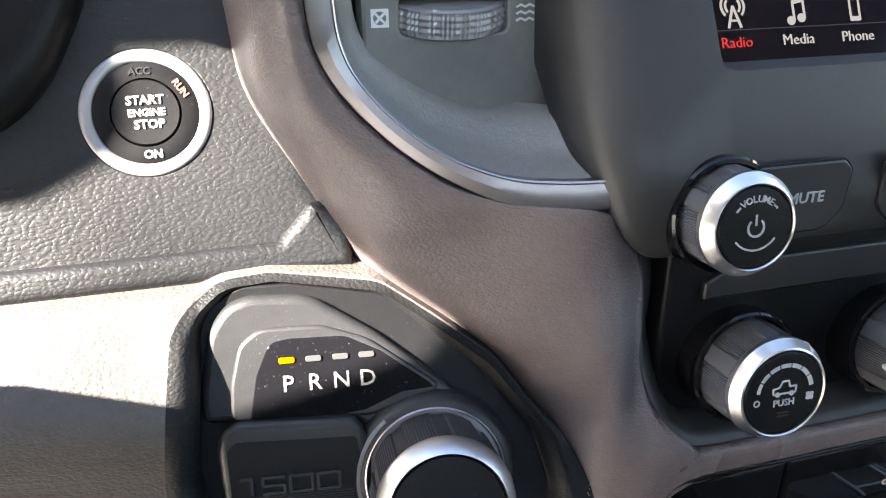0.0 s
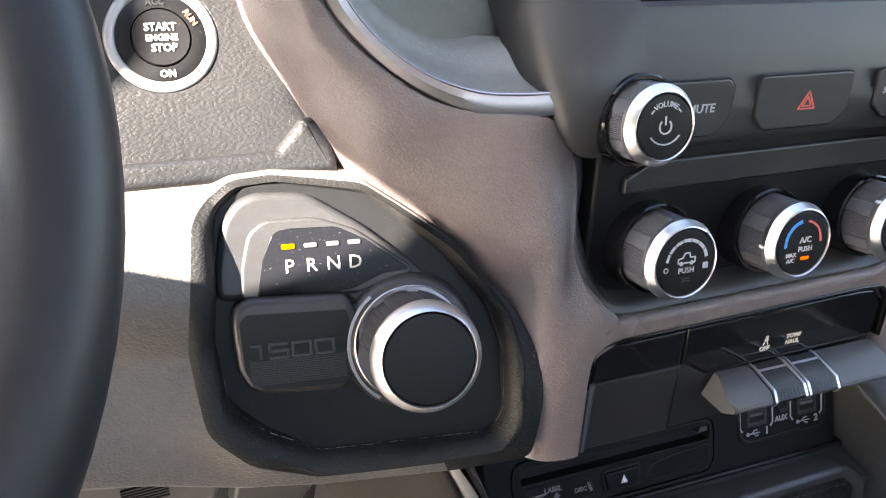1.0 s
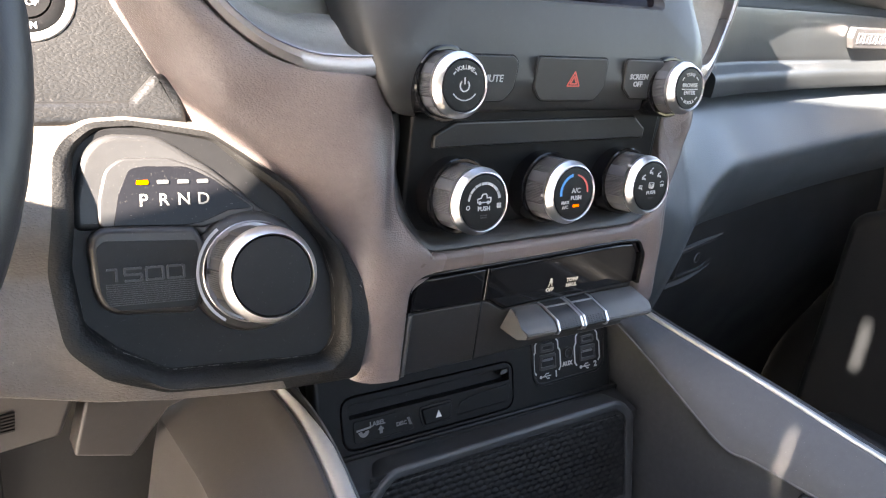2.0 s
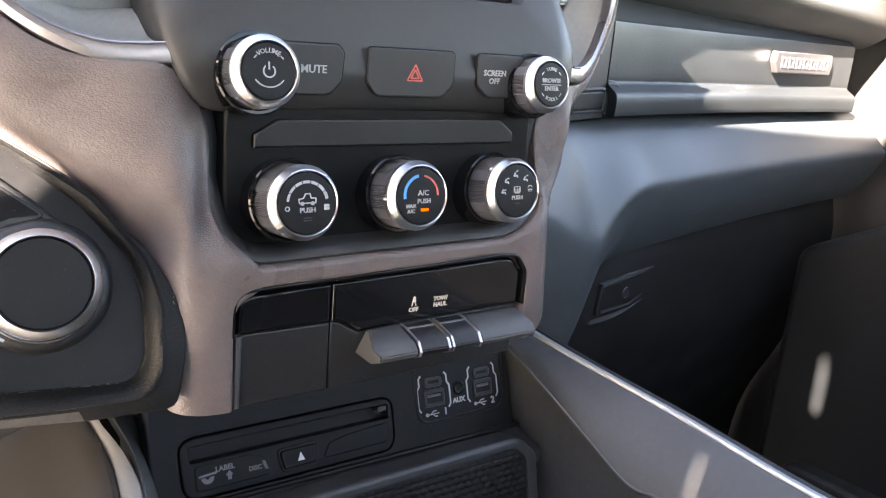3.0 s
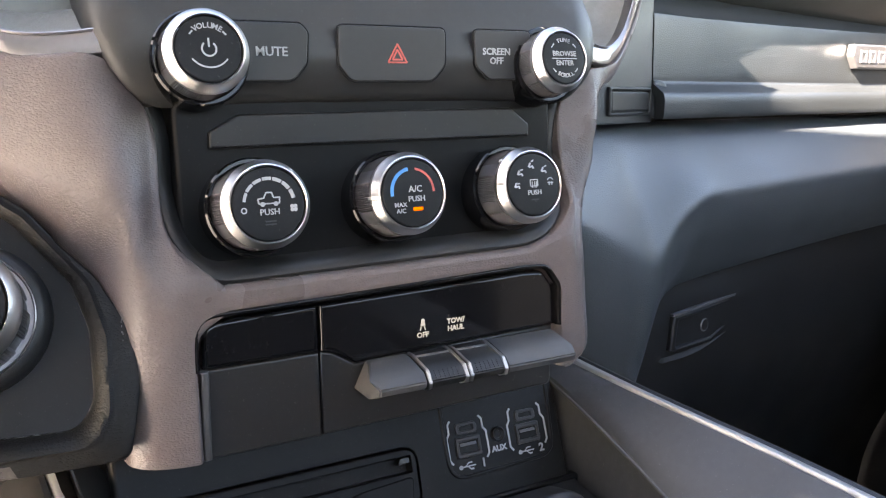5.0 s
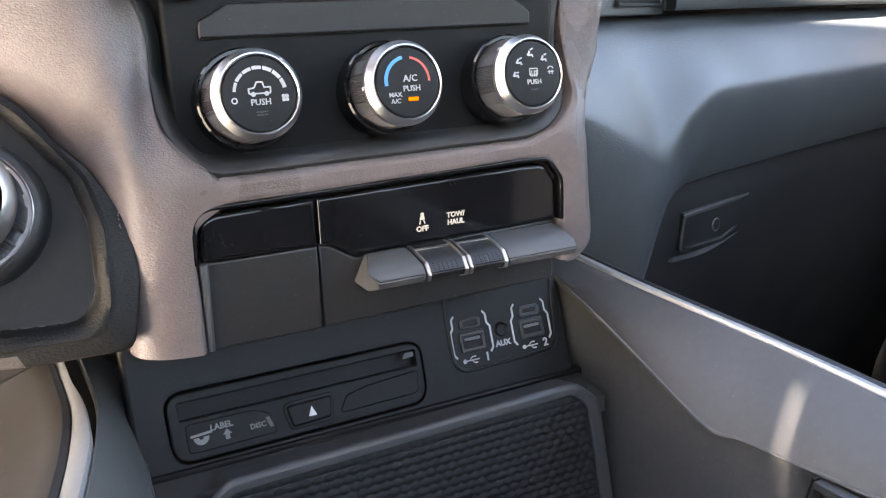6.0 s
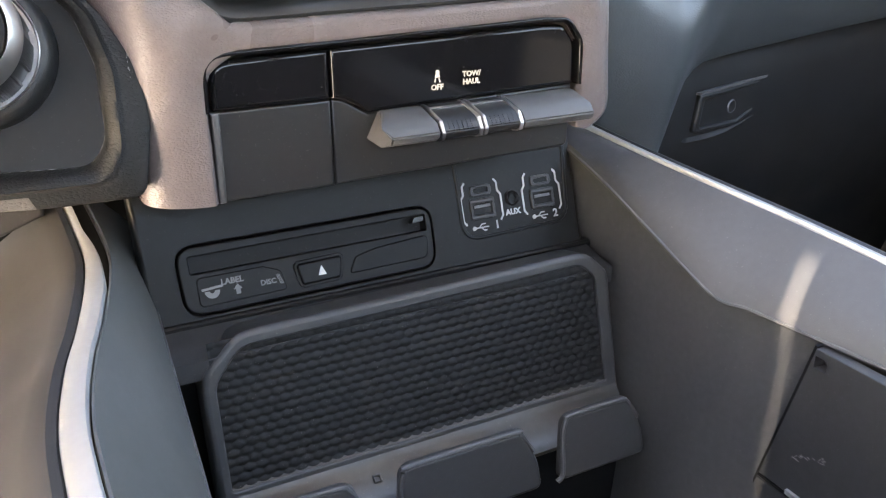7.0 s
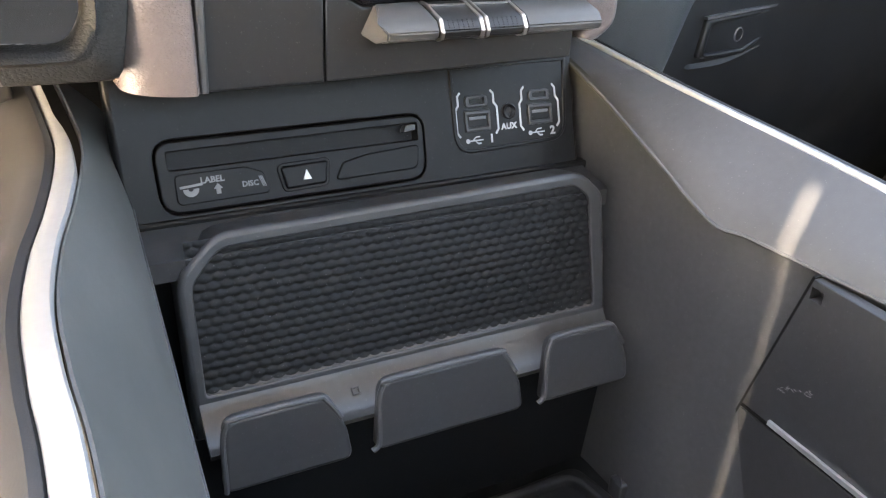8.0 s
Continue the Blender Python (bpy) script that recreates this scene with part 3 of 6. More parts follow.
FB = flat(0.0235)
mute = strip_button("mute_button", rpoly([(-0.078, 0.7005, 0.003), (-0.048, 0.7005, 0.008), (-0.0415, 0.708, 0.005), (-0.0405, 0.722, 0.004), (-0.044, 0.7255, 0.003), (-0.078, 0.7255, 0.003)]), "dark mute button with white lettering")
bm = B(); words(bm, "MUTE", FB @ Matrix.Translation((0, 0, 0.0015)), -0.0575, 0.713, 0.0056, bold=0.00008)
part("lettering", bm, DIMWHITE, mute)
hazard = strip_button("hazard_button", rpoly([(-0.021, 0.7005, 0.007), (0.0215, 0.7005, 0.007), (0.0285, 0.708, 0.006), (0.0285, 0.7255, 0.003), (-0.0265, 0.7255, 0.003), (-0.0265, 0.708, 0.006)]), "dark hazard button with a red triangle")
bm = B()
for s in (0.0056, 0.0030):
    c = [Vector((0.0028 + s * math.cos(radians(a)), 0.7120 + s * math.sin(radians(a)))) for a in (90, 210, 330)]
    for i in range(3):
        bar(bm, FB @ Matrix.Translation((0, 0, 0.0014)), c[i - 1].x, c[i - 1].y, c[i].x, c[i].y, 0.00075)
part("triangle", bm, REDPRINT, hazard, "red warning triangle")
scr = strip_button("screen_button", rpoly([(0.0445, 0.7255, 0.003), (0.0455, 0.708, 0.005), (0.053, 0.7015, 0.006), (0.078, 0.7015, 0.003), (0.078, 0.7255, 0.003)]), "dark screen button with white lettering")
bm = B()
words(bm, "SCREEN", FB @ Matrix.Translation((0, 0, 0.0015)), 0.0575, 0.7150, 0.0046, bold=0.0001)
words(bm, "OFF", FB @ Matrix.Translation((0, 0, 0.0015)), 0.0575, 0.7105, 0.0046, bold=0.0001)
part("lettering", bm, DIMWHITE, scr)

# touch screen
screen = thing("touch_screen", (0, 0.05, 0.756), "dark touch screen showing a row of lit menu icons", "screen")
SF = leaning(0, radio_y(0.7545) + 0.0085, 0.7550, 0.55)
bm = B()
slab(bm, box2(-0.0885, 0.0, 0.0885, 0.14, 0.004), SF, 0.0, 0.0005, back=-0.006)
part("glass", bm, SCREENDARK, screen, "dark glowing screen glass")
SI = SF @ Matrix.Translation((0, 0, 0.0003))
bm = B()
for u0, u1 in ((-0.088, -0.040), (-0.039, 0.018), (0.019, 0.035), (0.036, 0.058), (0.059, 0.0865)):
    slab(bm, box2(u0 + 0.0004, 0.0275, u1 - 0.0004, 0.060, 0.0005), SI, 0.0002, 0.0001, seg=1)
part("menu_tile", bm, SCREENTILE, screen)
names = ("Radio", "Media", "Phone", "Apps", "Compass", "Settings", "Controls")
for i, nm in enumerate(names):
    u = -0.0752 + i * 0.0242
    bm = B()
    words(bm, nm, SI, u, 0.0068, 0.0053, bold=-0.00004)
    if i == 0:
        bar(bm, SI, u - 0.0035, 0.0250, u + 0.0035, 0.0250, 0.0008)
    part("menu_name", bm, SCREENRED if i == 0 else SCREENWHITE, screen)
    bm = B()
    v0 = 0.0165
    if i == 0:
        bar(bm, SI, u - 0.0024, v0 - 0.0045, u, v0 + 0.003, 0.0009); bar(bm, SI, u + 0.0024, v0 - 0.0045, u, v0 + 0.003, 0.0009); bar(bm, SI, u - 0.0014, v0 - 0.002, u + 0.0014, v0 - 0.002, 0.0007)
        for r in (0.0028, 0.0044):
            arc(bm, SI, u, v0 + 0.003, r - 0.0004, r + 0.0004, -45, 45, n=8); arc(bm, SI, u, v0 + 0.003, r - 0.0004, r + 0.0004, 135, 225, n=8)
    elif i == 1:
        slab(bm, circle2(u - 0.002, v0 - 0.003, 0.0016, 12), SI, 0.0003, 0.00003, seg=1); slab(bm, circle2(u + 0.0022, v0 - 0.0022, 0.0016, 12), SI, 0.0003, 0.00003, seg=1)
        bar(bm, SI, u - 0.0007, v0 - 0.003, u - 0.0007, v0 + 0.0038, 0.0008); bar(bm, SI, u + 0.0035, v0 - 0.002, u + 0.0035, v0 + 0.0045, 0.0008); bar(bm, SI, u - 0.0007, v0 + 0.0034, u + 0.0035, v0 + 0.0042, 0.0014)
    elif i == 2:
        lp = box2(u - 0.0022, v0 - 0.0042, u + 0.0022, v0 + 0.0046, 0.0006)
        slab(bm, lp, SI, 0.0003, 0.00003, holes=[box2(u - 0.0015, v0 - 0.0026, u + 0.0015, v0 + 0.0034)], seg=1)
    elif i == 3:
        lp = box2(u - 0.0026, v0 - 0.0042, u + 0.0026, v0 + 0.0036, 0.0012)
        slab(bm, lp, SI, 0.0003, 0.00003, holes=[box2(u - 0.001, v0 - 0.0022, u + 0.001, v0 + 0.0022)], seg=1); bar(bm, SI, u - 0.002, v0 + 0.0048, u + 0.002, v0 + 0.0048, 0.001)
    elif i == 4:
        words(bm, "NW", SI, u, v0 - 0.001, 0.0062, bold=0.0002)
    elif i == 5:
        arc(bm, SI, u, v0, 0.0016, 0.0032, 0, 359.9, n=24)
        for k in range(8):
            a = radians(k * 45)
            bar(bm, SI, u + 0.003 * math.cos(a), v0 + 0.003 * math.sin(a), u + 0.0041 * math.cos(a), v0 + 0.0041 * math.sin(a), 0.0014)
    else:
        for k in range(3):
            slab(bm, box2(u - 0.003 + k * 0.0017, v0 - 0.0012 - k * 0.0012, u + 0.0 + k * 0.0017, v0 + 0.0038 - k * 0.0012, 0.0004), SI, 0.0003 + 0.0001 * k, 0.00003, seg=1)
    part("menu_icon", bm, SCREENWHITE, screen)
bm = B()
slab(bm, [Vector((0.0206, 0.0210)), Vector((0.0226, 0.0210)), Vector((0.0216, 0.0236))], SI, 0.0003, 0.00003, seg=1)
part("compass_arrow", bm, SCREENRED, screen)
bm = B()
for text, u, vv in (("Audio", 0.0695, 0.0335), ("Weather", 0.046, 0.0318), ("Traffic &", 0.046, 0.0378), ("Tune", 0.006, 0.0370)):
    words(bm, text, SI @ Matrix.Translation((0, 0, 0.0003)), u, vv, 0.0052, bold=0.00008)
for k in (0, 1):
    u = 0.0235 + k * 0.003
    slab(bm, [Vector((u, 0.0325)), Vector((u + 0.003, 0.0345)), Vector((u, 0.0365))], SI, 0.0006, 0.00003, seg=1)
bar(bm, SI @ Matrix.Translation((0, 0, 0.0003)), 0.0302, 0.0325, 0.0302, 0.0365, 0.0008)
part("tile_lettering", bm, SCREENWHITE, screen)
bm = B()
bar(bm, SI, -0.084, 0.0112, 0.084, 0.0112, 0.0003)
part("menu_line", bm, SCREENTILE, screen)


# ---------------------------------------------------------------- knobs
def knob(name, m, r, height, cap_r, label, blocks, pointer=None, collar=0.0):
    """A turned knob: ribbed grip, bright bevelled ring, black cap. m: frame at the cap's face, w outwards."""
    base = m @ Vector((0, 0, -height))
    k = thing(name, base, label, "knob")
    bm = B()
    lathe(bm, [(r + 0.0030, -height - 0.014), (r + 0.0030, -height + 0.0024), (r + 0.0022, -height + 0.0032), (r + 0.0008, -height + 0.0032), (r + 0.0008, -height - 0.014)], m, 64)
    part("collar", bm, GLOSS, k, "glossy black collar")

    def grip(a, rad, w):
        q = math.degrees(a) % 360
        for b0, b1 in blocks:
            if b0 < q < b1:
                return rad + 0.0004
        return rad - (0.0005 if round(q / 1.5) % 2 else 0.0)
    bm = B()
    lathe(bm, [(r - 0.0006, -height - 0.010), (r, -height), (r - 0.0004, -height * 0.42), (r - 0.0008, -height * 0.30), (r - 0.002, -height * 0.27)], m, 240, grip)
    part("grip", bm, KNOBSIDE, k, "grey ribbed grip", smooth=25)
    bm = B()
    lathe(bm, [(r - 0.0015, -0.0068), (r - 0.0002, -0.0066), (r + 0.0001, -0.0063), (r + 0.0001, -0.0042), (r - 0.0003, -0.0036), (cap_r + 0.0012, -0.0003), (cap_r + 0.0006, 0.0001), (cap_r + 0.0002, -0.0004), (cap_r, -0.003)], m, 96)
    part("ring", bm, CHROME, k, "bright satin metal ring", smooth=24)
    bm = B()
    lathe(bm, [(cap_r - 0.0001, -0.004), (cap_r - 0.0001, -0.0008), (cap_r - 0.0008, -0.0001), (cap_r - 0.002, 0.0)], m, 64)
    part("cap", bm, BLACK, k, "matt black cap")
    if pointer is not None:
        bm = B()
        d = m @ Matrix.Rotation(radians(pointer), 4, "Z")
        sec = [(cap_r + 0.0010, 0.0004), (r - 0.0022, -0.0001), (r - 0.0005, -height * 0.12), (r + 0.0006, -height * 0.24), (r + 0.0002, -height * 0.33)]
        for s in (-0.0007, 0.0007):
            line = [bm.verts.new(d @ Vector((a, s, b))) for a, b in sec] + [bm.verts.new(d @ Vector((r - 0.002, s, -height * 0.33)))]
            bm.faces.new(line if s < 0 else line[::-1])
            if s < 0:
                first = line
        for i in range(6):
            bm.faces.new((first[i - 1], first[i], line[i], line[i - 1]))
        part("pointer", bm, WHITE, k, "white pointer")
    return k


BLK = [(20, 42), (80, 102), (140, 162), (200, 222), (260, 282), (320, 342)]


def seat_mark(bm, m, u, v, s, a):
    """A small bent bar with an arrow, as on a climate knob."""
    bar(bm, m, u - s, v - s, u - s * 0.3, v + s * 0.2, s * 0.55); bar(bm, m, u - s * 0.6, v - s, u + s * 0.5, v - s * 0.8, s * 0.5); bar(bm, m, u + s * 0.5, v - s * 0.8, u + s * 0.7, v - s * 1.5, s * 0.45)
    bar(bm, m, u + s * 0.9, v + a * s, u + s * 0.1, v + a * s * 0.6, s * 0.4)


TIP = Matrix.Rotation(radians(-9), 4, "X")
VOLM = flat(0.0055) @ Matrix.Translation((-0.088, 0.7125, 0)) @ TIP
vol = knob("volume_knob", VOLM, 0.0172, 0.0185, 0.0136, "volume knob with grey grip and bright metal ring", BLK)
bm = B()
for i, ch in enumerate("VOLUME"):
    a = radians(90 + 32 - i * 12.8)
    mm = VOLM @ Matrix.Translation((0.0093 * math.cos(a), 0.0093 * math.sin(a), 0.0002)) @ Matrix.Rotation(a - math.pi / 2, 4, "Z")
    words(bm, ch, mm, 0, 0, 0.0032, bold=0.00002)
arc(bm, VOLM, 0, 0, 0.0089, 0.0095, 130, 142, n=5); arc(bm, VOLM, 0, 0, 0.0089, 0.0095, 38, 50, n=5)
arc(bm, VOLM, 0, 0.0015, 0.0086, 0.0092, 218, 322, n=18)
arc(bm, VOLM, 0, 0, 0.0025, 0.0032, 130, 410, n=20); bar(bm, VOLM, 0, 0.0008, 0, 0.0042, 0.0007)
part("legend", bm, DIMWHITE, vol, "white power sign and lettering")
TUNM = flat(0.0055) @ Matrix.Translation((0.087, 0.7115, 0)) @ TIP
tun = knob("tune_knob", TUNM, 0.0164, 0.0185, 0.0130, "tuning knob with grey grip and bright metal ring", BLK)
bm = B()
words(bm, "BROWSE", TUNM @ Matrix.Translation((0, 0, 0.0002)), 0, 0.0020, 0.0036, bold=0.00002)
words(bm, "ENTER", TUNM @ Matrix.Translation((0, 0, 0.0002)), 0, -0.0026, 0.0036, bold=0.00002)
bar(bm, TUNM, -0.0075, -0.0003, 0.0075, -0.0003, 0.0004)
for text, mid, rot, step in (("TUNE", 90, -90, -14), ("SCROLL", 270, 90, 11)):
    for i, ch in enumerate(text):
        a = radians(mid + (i - (len(text) - 1) / 2) * step)
        mm = TUNM @ Matrix.Translation((0.0088 * math.cos(a), 0.0088 * math.sin(a), 0.0002)) @ Matrix.Rotation(a + radians(rot), 4, "Z")
        words(bm, ch, mm, 0, 0, 0.0029, bold=0.00002)
for a0 in (35, 130, 215, 310):
    arc(bm, TUNM, 0, 0, 0.0088, 0.0093, a0, a0 + 16, n=5)
part("legend", bm, DIMWHITE, tun, "white lettering")

K1 = flat(0.0) @ Matrix.Translation((-0.0685, 0.6495, 0)) @ TIP
K2 = flat(0.0) @ Matrix.Translation((-0.0015, 0.6500, 0)) @ TIP
K3 = flat(0.0) @ Matrix.Translation((0.0650, 0.6500, 0)) @ TIP
k1 = knob("fan_knob", K1, 0.0190, 0.0245, 0.0158, "fan speed knob with bright metal ring", BLK, 50)
for i in range(7):
    bm = B(); arc(bm, K1, 0, 0, 0.0100, 0.0116 - 0.0004 * (6 - i) / 6, 172 - i * 23.5, 172 - i * 23.5 - 20.5, n=4)
    part("scale_mark", bm, DIMWHITE, k1)
bm = B(); words(bm, "PUSH", K1 @ Matrix.Translation((0, 0, 0.0002)), 0, -0.0034, 0.0036, bold=0.00002); part("lettering", bm, DIMWHITE, k1, "white lettering")
bm = B(); arc(bm, K1, -0.0108, -0.0022, 0.0008, 0.0013, 0, 359.9, n=14); part("off_mark", bm, DIMWHITE, k1)
bm = B()
for a in range(4):
    q = radians(a * 90 + 45)
    slab(bm, circle2(0.0104 + 0.0010 * math.cos(q), -0.0022 + 0.0010 * math.sin(q), 0.00085, 8), K1, 0.0003, 0.00003, seg=1)
part("fan_mark", bm, DIMWHITE, k1)
bm = B()
for p in ((-0.0044, 0.0002, 0.0044, 0.0002), (-0.0044, 0.0002, -0.0046, 0.0022), (-0.0046, 0.0022, -0.0022, 0.0026), (-0.0022, 0.0026, -0.0010, 0.0048), (-0.0010, 0.0048, 0.0014, 0.0048), (0.0014, 0.0048, 0.0020, 0.0026), (0.0020, 0.0026, 0.0046, 0.0026), (0.0046, 0.0026, 0.0044, 0.0002)):
    bar(bm, K1, *p, 0.0006)
for u in (-0.0028, 0.0028):
    slab(bm, circle2(u, 0.0, 0.0010, 10), K1, 0.00035, 0.00003, seg=1)
part("vehicle_mark", bm, DIMWHITE, k1, "white vehicle outline mark")
bm = B(); bar(bm, K1, -0.0022, -0.0072, 0.0022, -0.0072, 0.0006); bar(bm, K1, -0.0022, -0.0085, 0.0022, -0.0085, 0.0006)
part("indicator", bm, CHAR, k1)
k2 = knob("temperature_knob", K2, 0.0190, 0.0245, 0.0158, "temperature knob with blue and red scale", BLK, 183)
bm = B(); arc(bm, K2, 0, 0.0005, 0.0098, 0.0114, 100, 188, n=18); part("cold_scale", bm, BLUEPRINT, k2, "blue scale")
bm = B(); arc(bm, K2, 0, 0.0005, 0.0100, 0.0110, 80, -2, n=18); part("warm_scale", bm, REDPRINT, k2, "red scale")
bm = B()
words(bm, "A/C", K2 @ Matrix.Translation((0, 0, 0.0002)), 0.0012, 0.0016, 0.0042, bold=0.00002)
words(bm, "PUSH", K2 @ Matrix.Translation((0, 0, 0.0002)), 0.0015, -0.0028, 0.0036, bold=0.00002)
words(bm, "MAX", K2 @ Matrix.Translation((0, 0, 0.0002)), -0.0068, -0.0052, 0.0029, bold=0.00002)
words(bm, "A/C", K2 @ Matrix.Translation((0, 0, 0.0002)), -0.0068, -0.0080, 0.0029, bold=0.00002)
part("legend", bm, DIMWHITE, k2, "white lettering")
bm = B(); slab(bm, box2(-0.0006, -0.0082, 0.0042, -0.0066, 0.0004), K2, 0.0004, 0.0001); part("indicator", bm, AMBER, k2, "lit amber indicator")
k3 = knob("airflow_dial", K3, 0.0190, 0.0245, 0.0158, "airflow dial with white printed marks", BLK, 137)
bm = B()
words(bm, "PUSH", K3 @ Matrix.Translation((0, 0, 0.0002)), 0, -0.0040, 0.0034, bold=0.00002)
for a, s in ((178, 0.0), (140, 0.5), (95, 1.0), (48, 0.7)):
    q = radians(a)
    seat_mark(bm, K3, 0.0098 * math.cos(q), 0.0005 + 0.0098 * math.sin(q), 0.0016, s)
arc(bm, K3, 0.0098, 0.0012, 0.0014, 0.0019, 20, 160, n=8); bar(bm, K3, 0.0082, 0.0004, 0.0114, 0.0004, 0.0005); bar(bm, K3, 0.0090, -0.0008, 0.0090, 0.0010, 0.0004); bar(bm, K3, 0.0106, -0.0008, 0.0106, 0.0010, 0.0004)
lp = box2(-0.0024, -0.0010, 0.0024, 0.0026, 0.0006)
slab(bm, lp, K3, 0.0003, 0.00003, holes=[offset(lp, 0.0005)], seg=1)
for u in (-0.001, 0.0004, 0.0014):
    bar(bm, K3, u, -0.0016, u, 0.0014, 0.0004)
part("legend", bm, DIMWHITE, k3, "white airflow marks")
bm = B(); bar(bm, K3, -0.002, -0.0074, 0.002, -0.0074, 0.0006); part("indicator", bm, CHAR, k3)

# ---------------------------------------------------------------- switch panel under the climate controls
switches = thing("switchgear", (0, 0.03, 0.535), "piano black switch panel above a matt storage door", "switch panel")
PB = flat(0.032)
GL = rpoly([(-0.0962, 0.5765, 0), (-0.0430, 0.5765, 0), (-0.0430, 0.5990, 0), (-0.0958, 0.5976, 0.0095)], 0.0, 5)
bm = B(); slab(bm, GL, PB, 0.0135, 0.0022, seg=4); part("gloss_panel", bm, GLOSS, switches, "piano black panel with dust")
GR = rpoly([(-0.0422, 0.5765, 0), (-0.0365, 0.5755, 0.004), (-0.0245, 0.5680, 0.003), (0.0, 0.5690, 0), (0.0912, 0.5710, 0), (0.0908, 0.592, 0.006), (0.0835, 0.6015, 0.006), (0.070, 0.6022, 0.01), (-0.0422, 0.5990, 0)], 0.0, 5)
bm = B(); slab(bm, GR, PB, 0.0135, 0.0022, seg=4); gloss_r = part("gloss_panel", bm, GLOSS, switches, "piano black panel with lit legends")
bm = B()
edge_line = [Vector((p.x, PB[1][3], p.y)) for p in rpoly([(-0.0978, 0.5765, 0), (-0.0974, 0.5992, 0.0108), (-0.042, 0.6003, 0.02), (0.070, 0.6036, 0.012), (0.0845, 0.6028, 0.007), (0.0922, 0.5925, 0.007), (0.0926, 0.5708, 0), (0.2, 0.4, 0), (-0.2, 0.4, 0)], 0.0, 6)]
first = next(i for i, p in enumerate(edge_line) if p.z < 0.5 and p.x > 0.1)
edge_line = edge_line[first:] + edge_line[:first]
edge_line = [p for p in edge_line if p.z > 0.5]
turn = 1 if edge_line[0].x > 0 else -1
sweep(bm, edge_line, [(turn * a, b) for a, b in ((0.0, 0.008), (0.0, 0.0138), (0.0003, 0.0149), (0.0009, 0.0157), (0.0016, 0.0160), (0.0023, 0.0157), (0.0029, 0.0149), (0.0031, 0.0138), (0.0031, 0.008))], (0, -1, 0))
part("gloss_frame", bm, GLOSS, switches, "piano black rounded frame", smooth=50)
bm = B()
slab(bm, rpoly([(-0.0982, 0.5350, 0), (-0.0948, 0.5350, 0), (-0.0938, 0.5762, 0), (-0.0978, 0.5762, 0)]), PB, 0.0146, 0.0014, seg=4)
part("door_edge", bm, GREY, switches, "rounded edge beside the storage door")
bm = B(); slab(bm, rpoly([(-0.0968, 0.5350, 0.002), (-0.0430, 0.5350, 0), (-0.0430, 0.5760, 0), (-0.0962, 0.5760, 0)]), PB, 0.0125, 0.0012); part("door", bm, CHAR, switches, "matt charcoal storage door")
bm = B(); slab(bm, rpoly([(-0.0422, 0.5350, 0), (0.0905, 0.5370, 0.003), (0.0912, 0.5705, 0), (0.0, 0.5685, 0), (-0.0245, 0.5675, 0.003), (-0.0365, 0.5750, 0.004), (-0.0422, 0.5760, 0)]), PB, 0.0115, 0.0012); part("lower_panel", bm, CHAR, switches, "matt charcoal lower panel")
bm = B()
PT = PB @ Matrix.Translation((0, 0, 0.0136))
words(bm, "OFF", PT, 0.0112, 0.5768, 0.0038, bold=0.00012)
slab(bm, rpoly([(0.0098, 0.5815, 0.0005), (0.0128, 0.5815, 0.0005), (0.0121, 0.5836, 0.0005), (0.0105, 0.5836, 0.0005)]), PT, 0.0003, 0.00003, seg=1)
slab(bm, circle2(0.0113, 0.5842, 0.0010, 10), PT, 0.0003, 0.00003, seg=1)
bar(bm, PT, 0.0103, 0.5812, 0.0098, 0.5793, 0.0006); bar(bm, PT, 0.0120, 0.5812, 0.0127, 0.5793, 0.0006)
words(bm, "TOW/", PT, 0.0300, 0.5818, 0.0037, bold=0.00012)
words(bm, "HAUL", PT, 0.0300, 0.5780, 0.0037, bold=0.00012)
part("legend", bm, LITWHITE, gloss_r, "lit white legends")

# the angled bar with its two framed keys
SEC = [(0.018, 0.5560), (0.000, 0.5560), (-0.0048, 0.5578), (-0.0060, 0.5612), (-0.0022, 0.5655), (0.0135, 0.5692), (0.018, 0.5692)]


def prism(bm, x0, x1, sec, lead=None, r=0.0):
    """A bar of constant section from x0 to x1; lead(y, z) shifts its near end."""
    a = [bm.verts.new((x0 + (lead(y, z) if lead else 0), y, z)) for y, z in sec]
    b = [bm.verts.new((x1, y, z)) for y, z in sec]
    n = len(sec)
    for i in range(n):
        bm.faces.new((a[i - 1], a[i], b[i], b[i - 1]))
    bm.faces.new(a)
    bm.faces.new(b[::-1])
    if r:
        bmesh.ops.bevel(bm, geom=[e for e in bm.edges], offset=r, segments=2, affect="EDGES", clamp_overlap=True)


def grow(sec, d):
    cy, cz = 0.004, 0.5635
    return [(y - d * (1 if y < cy else 0), z + d * (1 if z > cz else -1)) for y, z in sec]


